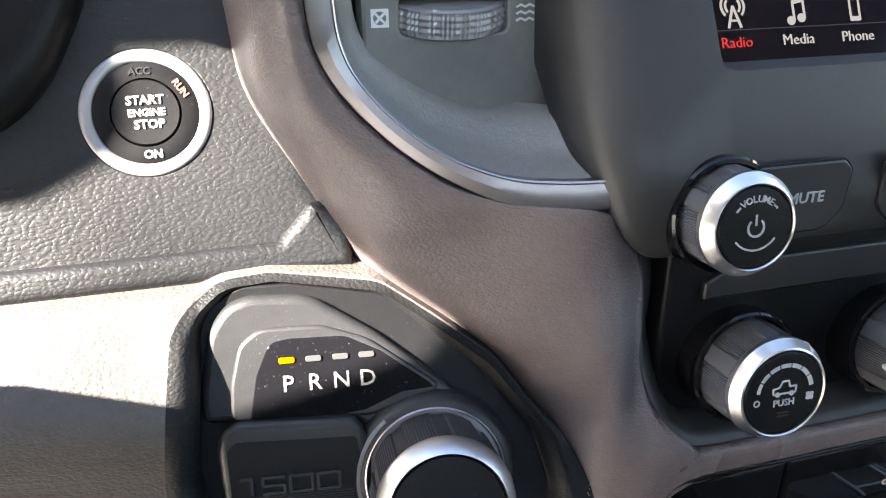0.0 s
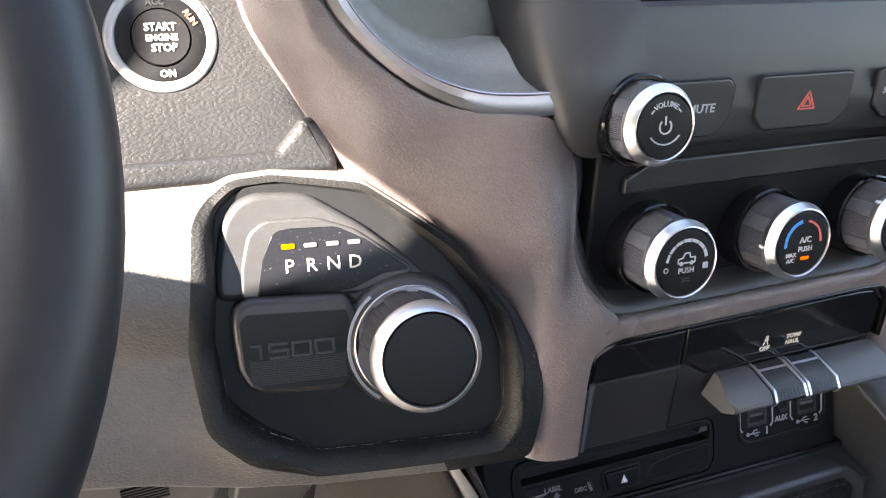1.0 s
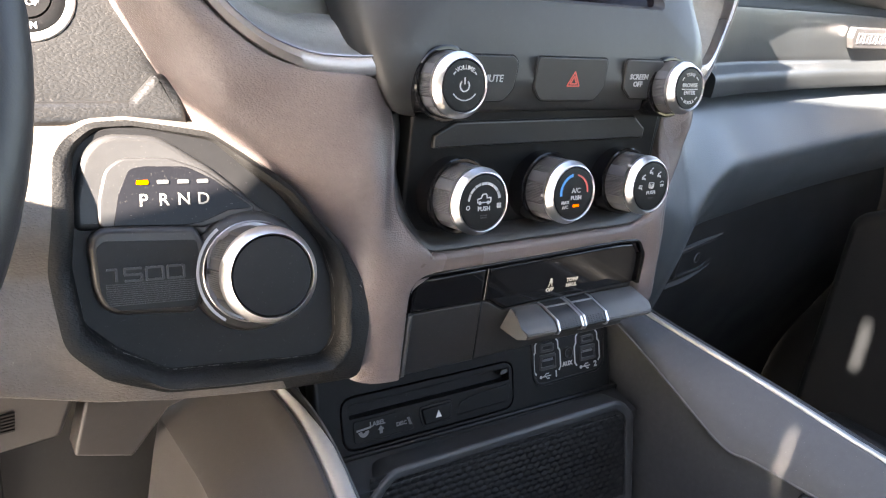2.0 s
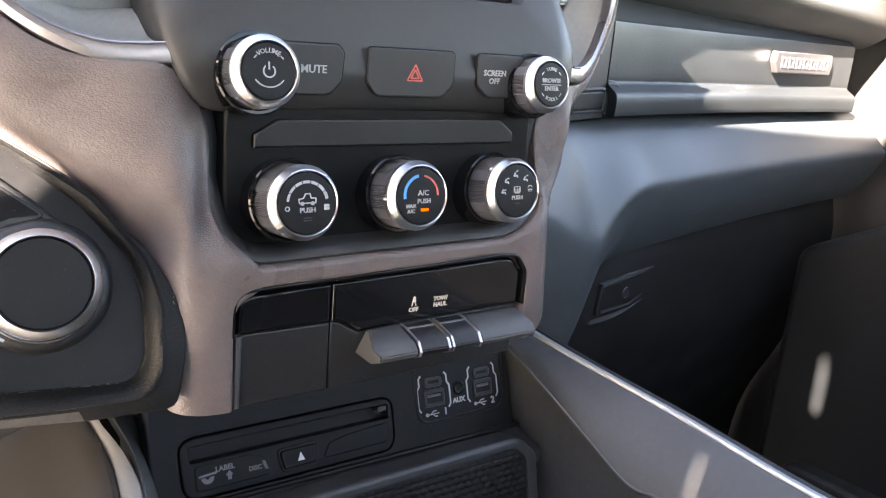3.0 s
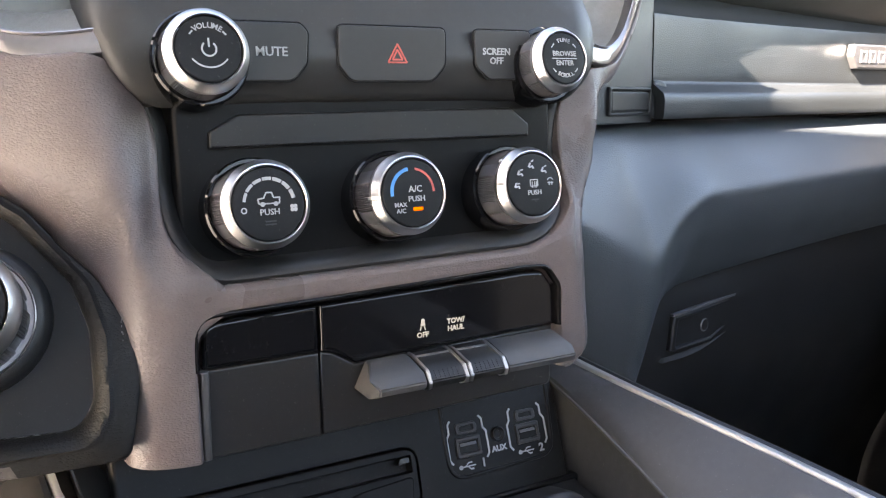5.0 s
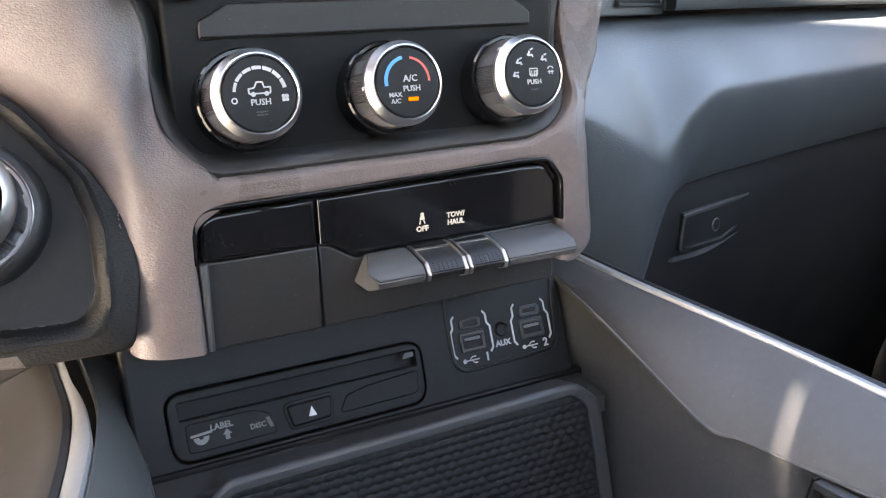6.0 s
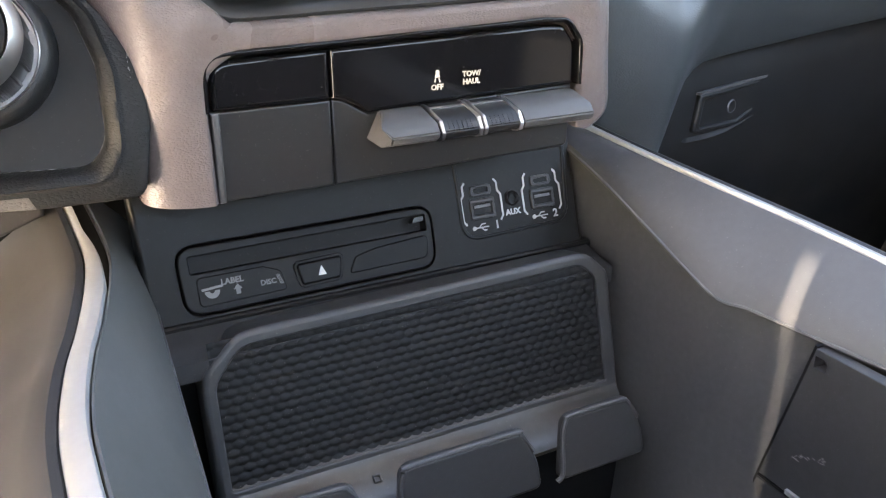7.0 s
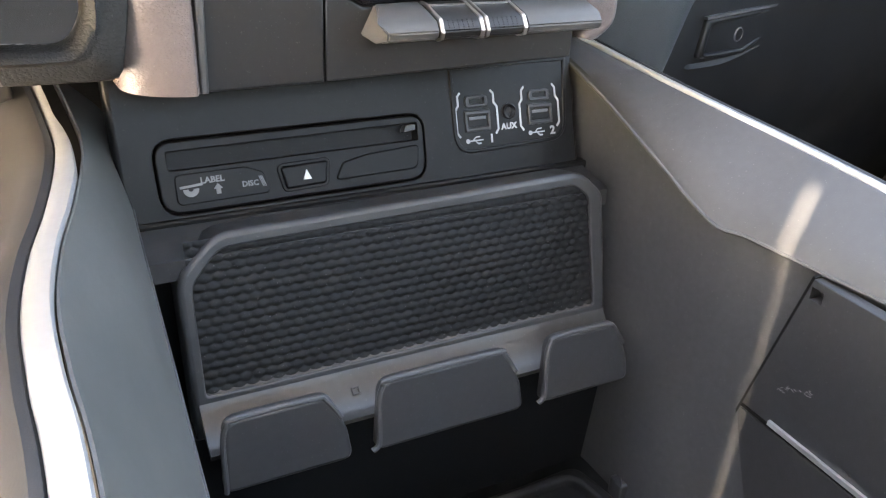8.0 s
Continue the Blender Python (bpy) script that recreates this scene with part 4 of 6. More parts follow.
key_bar = thing("key_bar", (0.03, 0.018, 0.556), "angled grey key bar with two silver-framed keys", "switch bar")
bm = B(); prism(bm, -0.0300, 0.0012, SEC, lambda y, z: 0.0095 if z > 0.568 else (0.0025 if z > 0.5640 else (0.0070 if y < -0.004 else 0.003)), 0.0007); part("blank_key", bm, GREY, key_bar, "grey blank key with a chamfered end")
bm = B(); prism(bm, 0.0462, 0.0880, SEC, None, 0.0007); part("blank_key", bm, GREY, key_bar)
for x0, x1 in ((0.0016, 0.0237), (0.0243, 0.0460)):
    bm = B()
    prism(bm, x0, x1, SEC, None, 0.0006)
    kb = part("key", bm, CHAR, key_bar, "charcoal key")
    bm = B()
    for a, b in ((x0 + 0.0002, x0 + 0.0020), (x1 - 0.0020, x1 - 0.0002)):
        prism(bm, a, b, grow(SEC, 0.0005), None, 0.0003)
    prism(bm, x0 + 0.0018, x1 - 0.0018, [(0.0118, 0.5680), (0.0106, 0.5677), (0.0106, 0.5689), (0.0118, 0.5692)], None)
    part("key_frame", bm, CHROME, kb, "bright metal key frame")
    bm = B()
    for i in range(6):
        for j in range(5):
            s = (j + 0.5) / 5
            y, z = -0.0060 + 0.0038 * s, 0.5612 + 0.0043 * s
            c = Vector((x0 + 0.0045 + i * 0.0024, y, z))
            bmesh.ops.create_icosphere(bm, subdivisions=1, radius=0.00035, matrix=Matrix.Translation(c))
    part("dimples", bm, BLACK, kb)

# ---------------------------------------------------------------- air vents beside the radio
STRIP_LOW = [(-0.1205, 0.0320, 0.7120), (-0.138, 0.0390, 0.7100), (-0.156, 0.0470, 0.7110), (-0.174, 0.0550, 0.7180), (-0.191, 0.0630, 0.7290), (-0.205, 0.0690, 0.7430), (-0.213, 0.0720, 0.7550), (-0.217, 0.0735, 0.7700), (-0.218, 0.0750, 0.800), (-0.218, 0.0760, 0.86)]
STRIP_UP = [(-0.1245, 0.0355, 0.7215), (-0.140, 0.0420, 0.7200), (-0.156, 0.0490, 0.7205), (-0.174, 0.0570, 0.7265), (-0.189, 0.0640, 0.7370), (-0.200, 0.0690, 0.7490), (-0.206, 0.0715, 0.7610), (-0.208, 0.0730, 0.7760), (-0.208, 0.0750, 0.802), (-0.208, 0.0760, 0.86)]


def flip(p, side):
    return Vector((p[0] * side, p[1], p[2]))


def vent_place(p, side):
    """The passenger's vent is narrower and sits a little nearer."""
    if side > 0:
        return flip(p, side)
    far = max(0.0, -p[0] - 0.1205)
    return Vector((0.1215 + far * 0.67 if far else -p[0], p[1] - 0.12 * far, p[2]))


def air_vent(side):
    """side 1: as seen beside the wheel; -1: its mirror on the passenger's side."""
    vent = thing("air_vent", (-0.17 * side, 0.09, 0.72), "grey air vent with thumb wheel and satin metal strip", "air vent", "vents beside the radio")
    low, up = spline(STRIP_LOW, 60), spline(STRIP_UP, 60)
    bm = B()
    rows = []
    for a, b in zip(low, up):
        d = (b - a)
        n = Vector((-0.2, -0.93, 0.25)).normalized()
        prof = ((0.0, -0.004), (0.0, 0.0005), (0.06, 0.0017), (0.5, 0.0030), (0.88, 0.0022), (0.94, 0.0034), (1.0, 0.0030), (1.03, -0.004))
        rows.append([vent_place(a + d * s + n * h, side) for s, h in prof])
    sheet(bm, rows, 0)
    part("trim_strip", bm, TRIM, vent, "satin nickel trim strip", smooth=30)
    # bowl from the strip back to the fold
    fold = [(-0.1215, 0.062, 0.7325), (-0.133, 0.073, 0.7315), (-0.146, 0.083, 0.7310), (-0.160, 0.087, 0.7335), (-0.176, 0.090, 0.7415), (-0.189, 0.092, 0.752), (-0.197, 0.092, 0.761), (-0.200, 0.092, 0.776), (-0.201, 0.092, 0.802), (-0.201, 0.092, 0.86)]
    if side < 0:
        fold = [(x + 0.004 * min(1.0, max(0.0, (-0.13 - x) / 0.05)), y, z + 0.007 * min(1.0, max(0.0, (0.79 - z) / 0.03))) for x, y, z in fold]
    f = spline(fold, 60)
    bm = B()
    rows = []
    for b, c in zip(up, f):
        mid = (b + c) / 2 + Vector((0, 0.006, -0.0035))
        line = spline([b + Vector((0, 0.001, -0.001)), (b * 0.8 + mid * 0.2) + Vector((0, 0.004, -0.001)), mid, c, c + Vector((0, 0.012, 0.003))], 12)
        rows.append([vent_place(p, side) for p in line])
    sheet(bm, rows, 0)
    part("bowl", bm, VENT, vent, "textured grey vent bowl", smooth=50)
    # face with the wheel
    m = Matrix(((1, 0, 0, 0), (0, 0.05, -1, 0.0535), (0, 1, 0, 0), (0, 0, 0, 1)))
    lp = rpoly([(-0.1965, 0.755, 0.004), (-0.180, 0.7405, 0.01), (-0.158, 0.7290, 0.01), (-0.118, 0.7280, 0), (-0.118, 0.868, 0), (-0.1965, 0.868, 0)])
    gap = rpoly([(-0.1830, 0.7605, 0.003), (-0.1430, 0.7605, 0.003), (-0.1430, 0.7735, 0.003), (-0.1830, 0.7735, 0.003)])
    mouth = box2(-0.193, 0.7855, -0.128, 0.862, 0.004)
    if side < 0:
        lp = rpoly([(-0.1945, 0.760, 0.004), (-0.180, 0.748, 0.008), (-0.158, 0.737, 0.01), (-0.118, 0.7355, 0), (-0.118, 0.868, 0), (-0.1945, 0.868, 0)])
        gap = box2(-0.182, 0.7605, -0.148, 0.7735, 0.003)
        mouth = box2(-0.190, 0.7855, -0.128, 0.862, 0.004)
        lp, gap, mouth = ([Vector((vent_place((p.x, 0, 0), side).x, p.y)) for p in reversed(q)] for q in (lp, gap, mouth))
        m = m @ Matrix.Translation((0, 0, -0.004))
    bm = B()
    slab(bm, lp, m, 0.0, 0.0015, back=-0.012, holes=[gap, mouth], seg=2)
    part("face", bm, VENTFACE, vent, "satin grey vent face")
    bm = B()
    slab(bm, lp, m @ Matrix.Translation((0, 0, -0.03)), 0.001, 0.0002, seg=1)
    part("backing", bm, BLACK, vent)
    for i in range(4):
        bm = B()
        z = 0.800 + i * 0.018
        slab(bm, box2(-0.192, -0.004, -0.129, 0.020, 0.001) if side > 0 else box2(0.129, -0.004, 0.168, 0.020, 0.001), Matrix.Translation((0, 0.092, z)) @ Matrix.Rotation(radians(14), 4, "X"), 0.0016, 0.0006)
        part("slat", bm, BLACK, vent)
    # thumb wheel lies on its side, ribs round its edge
    bm = B()
    axis = Matrix.Translation((-0.1630 if side > 0 else 0.150, 0.1065 if side > 0 else 0.1035, 0.767)) @ Matrix.Rotation(radians(7), 4, "X")

    def knurl(a, rad, w):
        return rad + (0.0006 if int(math.degrees(a) / 2) % 2 and abs(w) < 0.0046 else 0.0)
    lathe(bm, [(0.017, -0.0055), (0.0215, -0.0053)] + [(0.0224 + (0.0 if j % 2 else 0.0006) - 0.12 * (-0.0046 + j * 0.00115) ** 2 * 100, -0.0046 + j * 0.00115) for j in range(9)] + [(0.0215, 0.0053), (0.017, 0.0055)], axis, 180, knurl)
    # silver stands in for sunlight on the grey ribs
    part("thumb_wheel", bm, SILVER, vent, "ribbed thumb wheel, its sunlit tone painted silver", smooth=20)
    bm = B()
    slab(bm, box2(-0.0008, -0.0030, 0.0008, 0.0030, 0.0003), m @ Matrix.Translation((-0.1715 if side > 0 else 0.146, 0.767, 0.0055)), 0.0008, 0.0003, back=-0.004)
    part("wheel_mark", bm, WHITE, vent)
    mi = m @ Matrix.Translation((0, 0, 0.0001))
    bm = B()
    u = -0.190 if side > 0 else 0.1675
    lp = box2(u - 0.0032, 0.7638, u + 0.0032, 0.7702, 0.0003)
    slab(bm, lp, mi, 0.0002, 0.00003, holes=[circle2(u, 0.767, 0.0024, 12)], seg=1)
    bar(bm, mi, u - 0.0015, 0.7655, u + 0.0015, 0.7685, 0.0009); bar(bm, mi, u - 0.0015, 0.7685, u + 0.0015, 0.7655, 0.0009)
    part("closed_mark", bm, WHITE, vent)
    bm = B()
    u = -0.1360 if side > 0 else 0.1285
    for k in range(3):
        z = 0.7645 + k * 0.0024
        for j in range(4):
            bar(bm, mi, u - 0.0035 + j * 0.0017, z + (0.0004 if j % 2 else -0.0004), u - 0.0018 + j * 0.0017, z + (-0.0004 if j % 2 else 0.0004), 0.0008)
    part("open_mark", bm, WHITE, vent)
    return vent


air_vent(1)
air_vent(-1)

# ---------------------------------------------------------------- start button panel
SP = leaning(0, 0.118, 0.732, 0.45)
q45 = math.hypot(1, 0.45)


def sv(z):
    return (z - 0.732) * q45


start_panel = thing("instrument_surround", (-0.33, 0.1, 0.67), "black leather-grained panel round the start button", "dashboard panel")
bm = B()
slab(bm, rpoly([(-0.56, sv(0.676)), (-0.195, sv(0.676)), (-0.195, sv(0.83)), (-0.56, sv(0.83))], 0.002), SP, 0.0, 0.002, back=-0.02, holes=[circle2(-0.2742, 0.0, 0.0236, 48)], hole_r=0.0008)
part("panel", bm, LEATHER, start_panel, "black leather-grained panel")
bm = B()
slab(bm, rpoly([(-0.56, sv(0.672), 0), (-0.204, sv(0.672), 0), (-0.204, sv(0.6975), 0), (-0.2185, sv(0.6965), 0.003), (-0.2315, sv(0.6840), 0.004), (-0.300, sv(0.6835), 0), (-0.56, sv(0.685), 0)]), SP, 0.0064, 0.0046, back=-0.004, seg=6)
part("step", bm, LEATHER, start_panel, "raised rounded ledge")

bm = B()
slab(bm, smooth_loop(rpoly([(-0.288, sv(0.835)), (-0.2895, sv(0.772)), (-0.3035, sv(0.746)), (-0.3140, sv(0.7345)), (-0.3260, sv(0.7270)), (-0.40, sv(0.715)), (-0.56, sv(0.715)), (-0.56, sv(0.835))]), 0.004, 4), SP, 0.013, 0.011, back=-0.004, seg=6)
part("column_shroud", bm, BLACK, start_panel, "smooth black rounded column shroud")

button = thing("start_button", (-0.2742, 0.118, 0.732), "round engine start button in a silver ring", "push button")
SB = SP @ Matrix.Translation((-0.2742, 0.0, 0))
bm = B(); lathe(bm, [(0.0236, -0.010), (0.0236, 0.0002), (0.0231, 0.0008), (0.0216, 0.0012), (0.0197, 0.0008), (0.0190, 0.0000), (0.0190, -0.008)], SB, 96); part("ring", bm, SILVER, button, "silver ring")
bm = B(); lathe(bm, [(0.0189, -0.009), (0.0189, 0.0002), (0.0183, 0.0006), (0.0128, 0.0008), (0.0126, -0.0006), (0.0126, -0.004)], SB, 96); part("dial", bm, BLACK, button, "black dial ring")
bm = B(); lathe(bm, [(0.0122, -0.006), (0.0122, 0.0006), (0.0118, 0.0012), (0.006, 0.0009), (0.0, 0.0008)], SB, 96); part("cap", bm, BLACK, button, "black cap")
bm = B()
SBW = SB @ Matrix.Translation((0, 0, 0.0012))
words(bm, "START", SBW, 0, 0.0044, 0.0046, bold=0.00012); words(bm, "ENGINE", SBW, 0.0002, -0.0002, 0.0038, bold=0.00010); words(bm, "STOP", SBW, 0.0008, -0.0046, 0.0046, bold=0.00012)
part("lettering", bm, DIMWHITE, button, "white lettering")
bm = B(); words(bm, "ACC", SB @ Matrix.Translation((0, 0, 0.0009)), -0.0008, 0.0152, 0.0038, bold=0.0001); part("top_mark", bm, CHAR, button)
bm = B(); words(bm, "RUN", SB @ Matrix.Rotation(radians(-58), 4, "Z") @ Matrix.Translation((0, 0, 0.0009)), 0, 0.0154, 0.0036, bold=0.00008)
part("side_mark", bm, ORANGEPRINT, button, "faded orange marks")
bm = B(); words(bm, "ON", SB @ Matrix.Translation((0, 0, 0.0009)), 0.001, -0.0157, 0.0042, bold=0.00015)
part("bottom_mark", bm, DIMWHITE, button)

# ---------------------------------------------------------------- knee bolster with the gear opening
OPENING = rpoly([(-0.2665, 0.587), (-0.2518, 0.5735), (-0.2290, 0.5605), (-0.1470, 0.5580), (-0.1400, 0.5690), (-0.1390, 0.5980), (-0.1440, 0.6170), (-0.1640, 0.6420), (-0.1970, 0.6655), (-0.2325, 0.6715), (-0.2500, 0.6715), (-0.2630, 0.6640), (-0.2690, 0.6146)], 0.014, 6)
OUTLINE = rpoly([(-0.560, 0.6745, 0), (-0.209, 0.6745, 0.006), (-0.1785, 0.6560, 0.02), (-0.152, 0.6380, 0.02), (-0.135, 0.6200, 0.02), (-0.1225, 0.5970, 0.02), (-0.1220, 0.5740, 0.02), (-0.1285, 0.5450, 0.006), (-0.167, 0.5445, 0.02), (-0.232, 0.5480, 0.02), (-0.265, 0.5530, 0.03), (-0.307, 0.5640, 0.03), (-0.380, 0.5750, 0), (-0.560, 0.5800, 0)], 0.0, 4)


def ray_hit(loop, c, a):
    """Where the ray from c at angle a leaves the loop."""
    d = Vector((math.cos(a), math.sin(a)))
    best = 0.0
    for i, q in enumerate(loop):
        p, e = loop[i - 1], q - loop[i - 1]
        den = d.x * e.y - d.y * e.x
        if abs(den) < 1e-12:
            continue
        w = p - c
        t, s = (w.x * e.y - w.y * e.x) / den, (w.x * d.y - w.y * d.x) / den
        if t > 0 and -1e-6 <= s <= 1 + 1e-6:
            best = max(best, t)
    return c + d * best


def bolster_y(x, z):
    dz = z - 0.56
    y = 0.028 + 0.2 * dz + 2.2 * dz * dz - 0.11 * min(0.12, max(0.0, x + 0.239))
    away = min(1.0, max(0.0, (-0.255 - x) / 0.06))
    y -= away * 0.016 * math.exp(-((z - 0.650) / 0.022) ** 2)
    y += away * 0.012 * math.exp(-((z - 0.612) / 0.018) ** 2)
    return y


bm = B()
C = Vector((-0.200, 0.612))
N = 200
rows = []
for s, back in ((0.0, 0.05), (0.0, 0.006), (0.03, 0.0022), (0.09, 0.0), (0.2, 0), (0.32, 0), (0.44, 0), (0.56, 0), (0.68, 0), (0.8, 0), (0.92, 0), (1.0, 0.0)):
    row = []
    for i in range(N):
        a = 2 * math.pi * i / N
        o, h = ray_hit(OUTLINE, C, a), ray_hit(OPENING, C, a)
        edge = (h - C).normalized() * 0.0075
        h2 = h + edge
        if (o - C).length < (h2 - C).length:
            o = h2 + edge * 0.12
        p = o.lerp(h2, s)
        if s > 0.75:
            p = h2 + (o - h2).normalized() * min((o - h2).length * (1 - s), {0.8: 0.0045, 0.92: 0.002}.get(s, 0.0))
        gap = min(1.0, (o - h2).length / 0.02)
        y = bolster_y(p.x, p.y) - 0.0045 * gap * math.exp(-((p - h2).length / 0.010) ** 2)
        row.append(Vector((p.x, y + back * (0.35 if 0 < s < 0.1 else 1.0), p.y)))
    rows.append(row)
# rolled edge down into the opening
for k in range(1, 7):
    a = math.pi / 2 * k / 6
    row = []
    for i in range(N):
        h = ray_hit(OPENING, C, 2 * math.pi * i / N)
        e = (h - C).normalized() * 0.0075
        p = h + e * (1 - math.sin(a))
        q = h + e
        row.append(Vector((p.x, bolster_y(q.x, q.y) - 0.0045 + 0.011 * (1 - math.cos(a)), p.y)))
    rows.append(row)
rows.append([p + Vector((0, 0.03, 0)) for p in rows[-1]])


def rings_of(bm, rows, columns=None):
    v = [[bm.verts.new(p) for p in r] for r in rows]
    for a, b in zip(v, v[1:]):
        for i in columns or range(len(a)):
            bm.faces.new((a[i - 1], a[i], b[i], b[i - 1]))


# narrow right part takes the dark copy, so its shade is painted
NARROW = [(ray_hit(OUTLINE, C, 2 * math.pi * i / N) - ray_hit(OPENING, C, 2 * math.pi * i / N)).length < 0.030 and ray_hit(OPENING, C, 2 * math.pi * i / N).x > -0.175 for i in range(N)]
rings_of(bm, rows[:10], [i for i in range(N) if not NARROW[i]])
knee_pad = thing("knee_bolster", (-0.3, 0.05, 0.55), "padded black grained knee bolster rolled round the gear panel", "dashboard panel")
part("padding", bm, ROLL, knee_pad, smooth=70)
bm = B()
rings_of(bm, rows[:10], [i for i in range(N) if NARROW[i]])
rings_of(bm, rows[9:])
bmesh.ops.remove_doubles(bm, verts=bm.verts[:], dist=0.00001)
part("rolled_edge", bm, EDGEROLL, knee_pad, "rolled edge round the gear opening, shade in its colour", smooth=70)
# pale scuffed line where the roll meets the gear panel
bm = B()
line = []
for i in range(N + 1):
    h = ray_hit(OPENING, C, 2 * math.pi * (0.53 + 0.50 * i / N))
    y = bolster_y(h.x, h.y) - 0.0045 + 0.0108
    line.append(Vector((h.x, y, h.y)) + Vector((0, 0, 0.0003 * math.sin(i * 1.7) * math.sin(i * 0.31))))
for k in range(0, N, 2):
    wide = 0.00006 + 0.0004 * abs(noise.noise((k * 0.37, 1.3, 0.2)))
    if noise.noise((k * 0.13, 4.1, 2.0)) + 0.5 * noise.noise((k * 0.61, 2.1, 5.0)) > -0.12:
        sweep(bm, line[k:k + 4], round_section(wide, wide, 6), (0, -1, 0))
part("scuffs", bm, SCUFF, knee_pad, "pale scuffed line along the roll")

# ---------------------------------------------------------------- gear selector
g36 = math.hypot(1, 0.36)
GF = Matrix.Translation((-0.239, 0.058, 0)) @ Matrix.Rotation(radians(-6.3), 4, "Z") @ Matrix.Translation((0.239, -0.058, 0)) @ leaning(0, 0.036, 0.56, 0.36)


def gp(points, r=0.0, n=5):
    return rpoly([(p[0], (p[1] - 0.56) * g36, *p[2:]) for p in points], r, n)


gear = thing("gear_selector", (-0.2, 0.04, 0.56), "black gear selector panel with a rotary knob", "gear selector")
bm = B()
slab(bm, [Vector((p.x, (p.y - 0.56) * g36)) for p in offset(OPENING, -0.004)], GF, 0.0, 0.001, back=-0.012)
part("base_panel", bm, BLACK, gear, "matt black base panel")
RIM = smooth_loop(gp([(-0.2665, 0.6285, 0.003), (-0.2668, 0.6400, 0.01), (-0.2625, 0.6610, 0.012), (-0.2555, 0.6700, 0.012), (-0.2470, 0.6725, 0.012), (-0.2250, 0.6715, 0.02), (-0.2010, 0.6567, 0.03), (-0.1780, 0.6385, 0.02), (-0.1640, 0.6260, 0.004), (-0.1900, 0.6200, 0.004), (-0.2060, 0.6215, 0.004), (-0.2140, 0.6275, 0.006)]), 0.0014, 4)
bm = B()
slab(bm, RIM, GF, 0.0046, 0.0034, seg=5)
rim = part("display_rim", bm, CHAR, gear, "satin charcoal rim round the gear display")
TIER = smooth_loop(gp([(-0.2560, 0.6290, 0.003), (-0.2553, 0.6420, 0.008), (-0.2515, 0.6560, 0.008), (-0.2440, 0.6612, 0.008), (-0.2220, 0.6612, 0.02), (-0.2050, 0.6555, 0.02), (-0.1760, 0.6350, 0.003), (-0.1900, 0.6320, 0.006), (-0.2050, 0.6275, 0.004), (-0.2160, 0.6280, 0.004)]), 0.0012, 3)
bm = B()
slab(bm, TIER, GF @ Matrix.Translation((0, 0, 0.0044)), 0.0018, 0.0014, seg=4)
part("rim_step", bm, CHAR, rim, "raised inner step of the rim")
DISP = gp([(-0.2490, 0.6300, 0.001), (-0.2458, 0.6450, 0.006), (-0.2405, 0.6562, 0.006), (-0.2330, 0.6572, 0.01), (-0.2130, 0.6568, 0.012), (-0.2000, 0.6505, 0.01), (-0.1800, 0.6360, 0.001), (-0.1930, 0.6352, 0.006), (-0.2065, 0.6300, 0.006), (-0.2150, 0.6290, 0.004)])
bm = B()
slab(bm, DISP, GF @ Matrix.Translation((0, 0, 0.0022)), 0.0042, 0.0004, back=0.002)
disp = part("display", bm, DISPLAY, gear, "glossy black gear display")
GD = GF @ Matrix.Translation((0, 0, 0.0066))
for ch, u in zip("PRND", (-0.2345, -0.2248, -0.2150, -0.2054)):
    bm = B(); words(bm, ch, GD, u, (0.6412 - 0.56) * g36, 0.0086, bold=0.00004)
    part("letter", bm, LITWHITE, disp, "white gear letter")
    bm = B(); slab(bm, box2(u - 0.0029, (0.6497 - 0.56) * g36 - 0.0011, u + 0.0029, (0.6497 - 0.56) * g36 + 0.0011, 0.0009), GD, 0.0004, 0.0002)
    part("gear_light", bm, AMBER if ch == "P" else UNLIT, disp, "lit amber gear light" if ch == "P" else "unlit gear light")
PLATE = smooth_loop(gp([(-0.2600, 0.6010, 0.008), (-0.2565, 0.5930, 0.008), (-0.2500, 0.5893, 0.006), (-0.2130, 0.5875, 0.003), (-0.2095, 0.5925, 0.004), (-0.2060, 0.6045, 0.01), (-0.2050, 0.6175, 0.004), (-0.2110, 0.6287, 0.003), (-0.2540, 0.6300, 0.006), (-0.2605, 0.6265, 0.006), (-0.2615, 0.6205, 0.006)]), 0.0012, 3)
bm = B()
slab(bm, PLATE, GF, 0.0105, 0.0034, seg=5)
plate = part("badge_plate", bm, CHAR, gear, "charcoal plate with fine ribs and a raised badge")
bm = B()
slab(bm, gp([(-0.2572, 0.6010, 0.006), (-0.2540, 0.5945, 0.006), (-0.2490, 0.5917, 0.004), (-0.2140, 0.5905, 0.002), (-0.2115, 0.5945, 0.002), (-0.2125, 0.6040, 0.01), (-0.2100, 0.6155, 0.004), (-0.2110, 0.6220, 0.002), (-0.2545, 0.6235, 0.003), (-0.2580, 0.6205, 0.003)]), GF, 0.0107, 0.0002, back=0.008)
inner = part("badge_field", bm, BLACK, plate)
bm = B()
for k in range(11):
    z = 0.5940 + k * 0.00095
    bar(bm, GF @ Matrix.Translation((0, 0, 0.0107)), -0.2545, (z - 0.56) * g36, -0.2130, (z - 0.56) * g36, 0.00045, 0.00025)
part("ribs", bm, CHAR, plate)
GB = GF @ Matrix.Translation((0, 0, 0.0107))
b0, b1 = (0.6049 - 0.56) * g36, (0.6105 - 0.56) * g36
bh = (b0 + b1) / 2
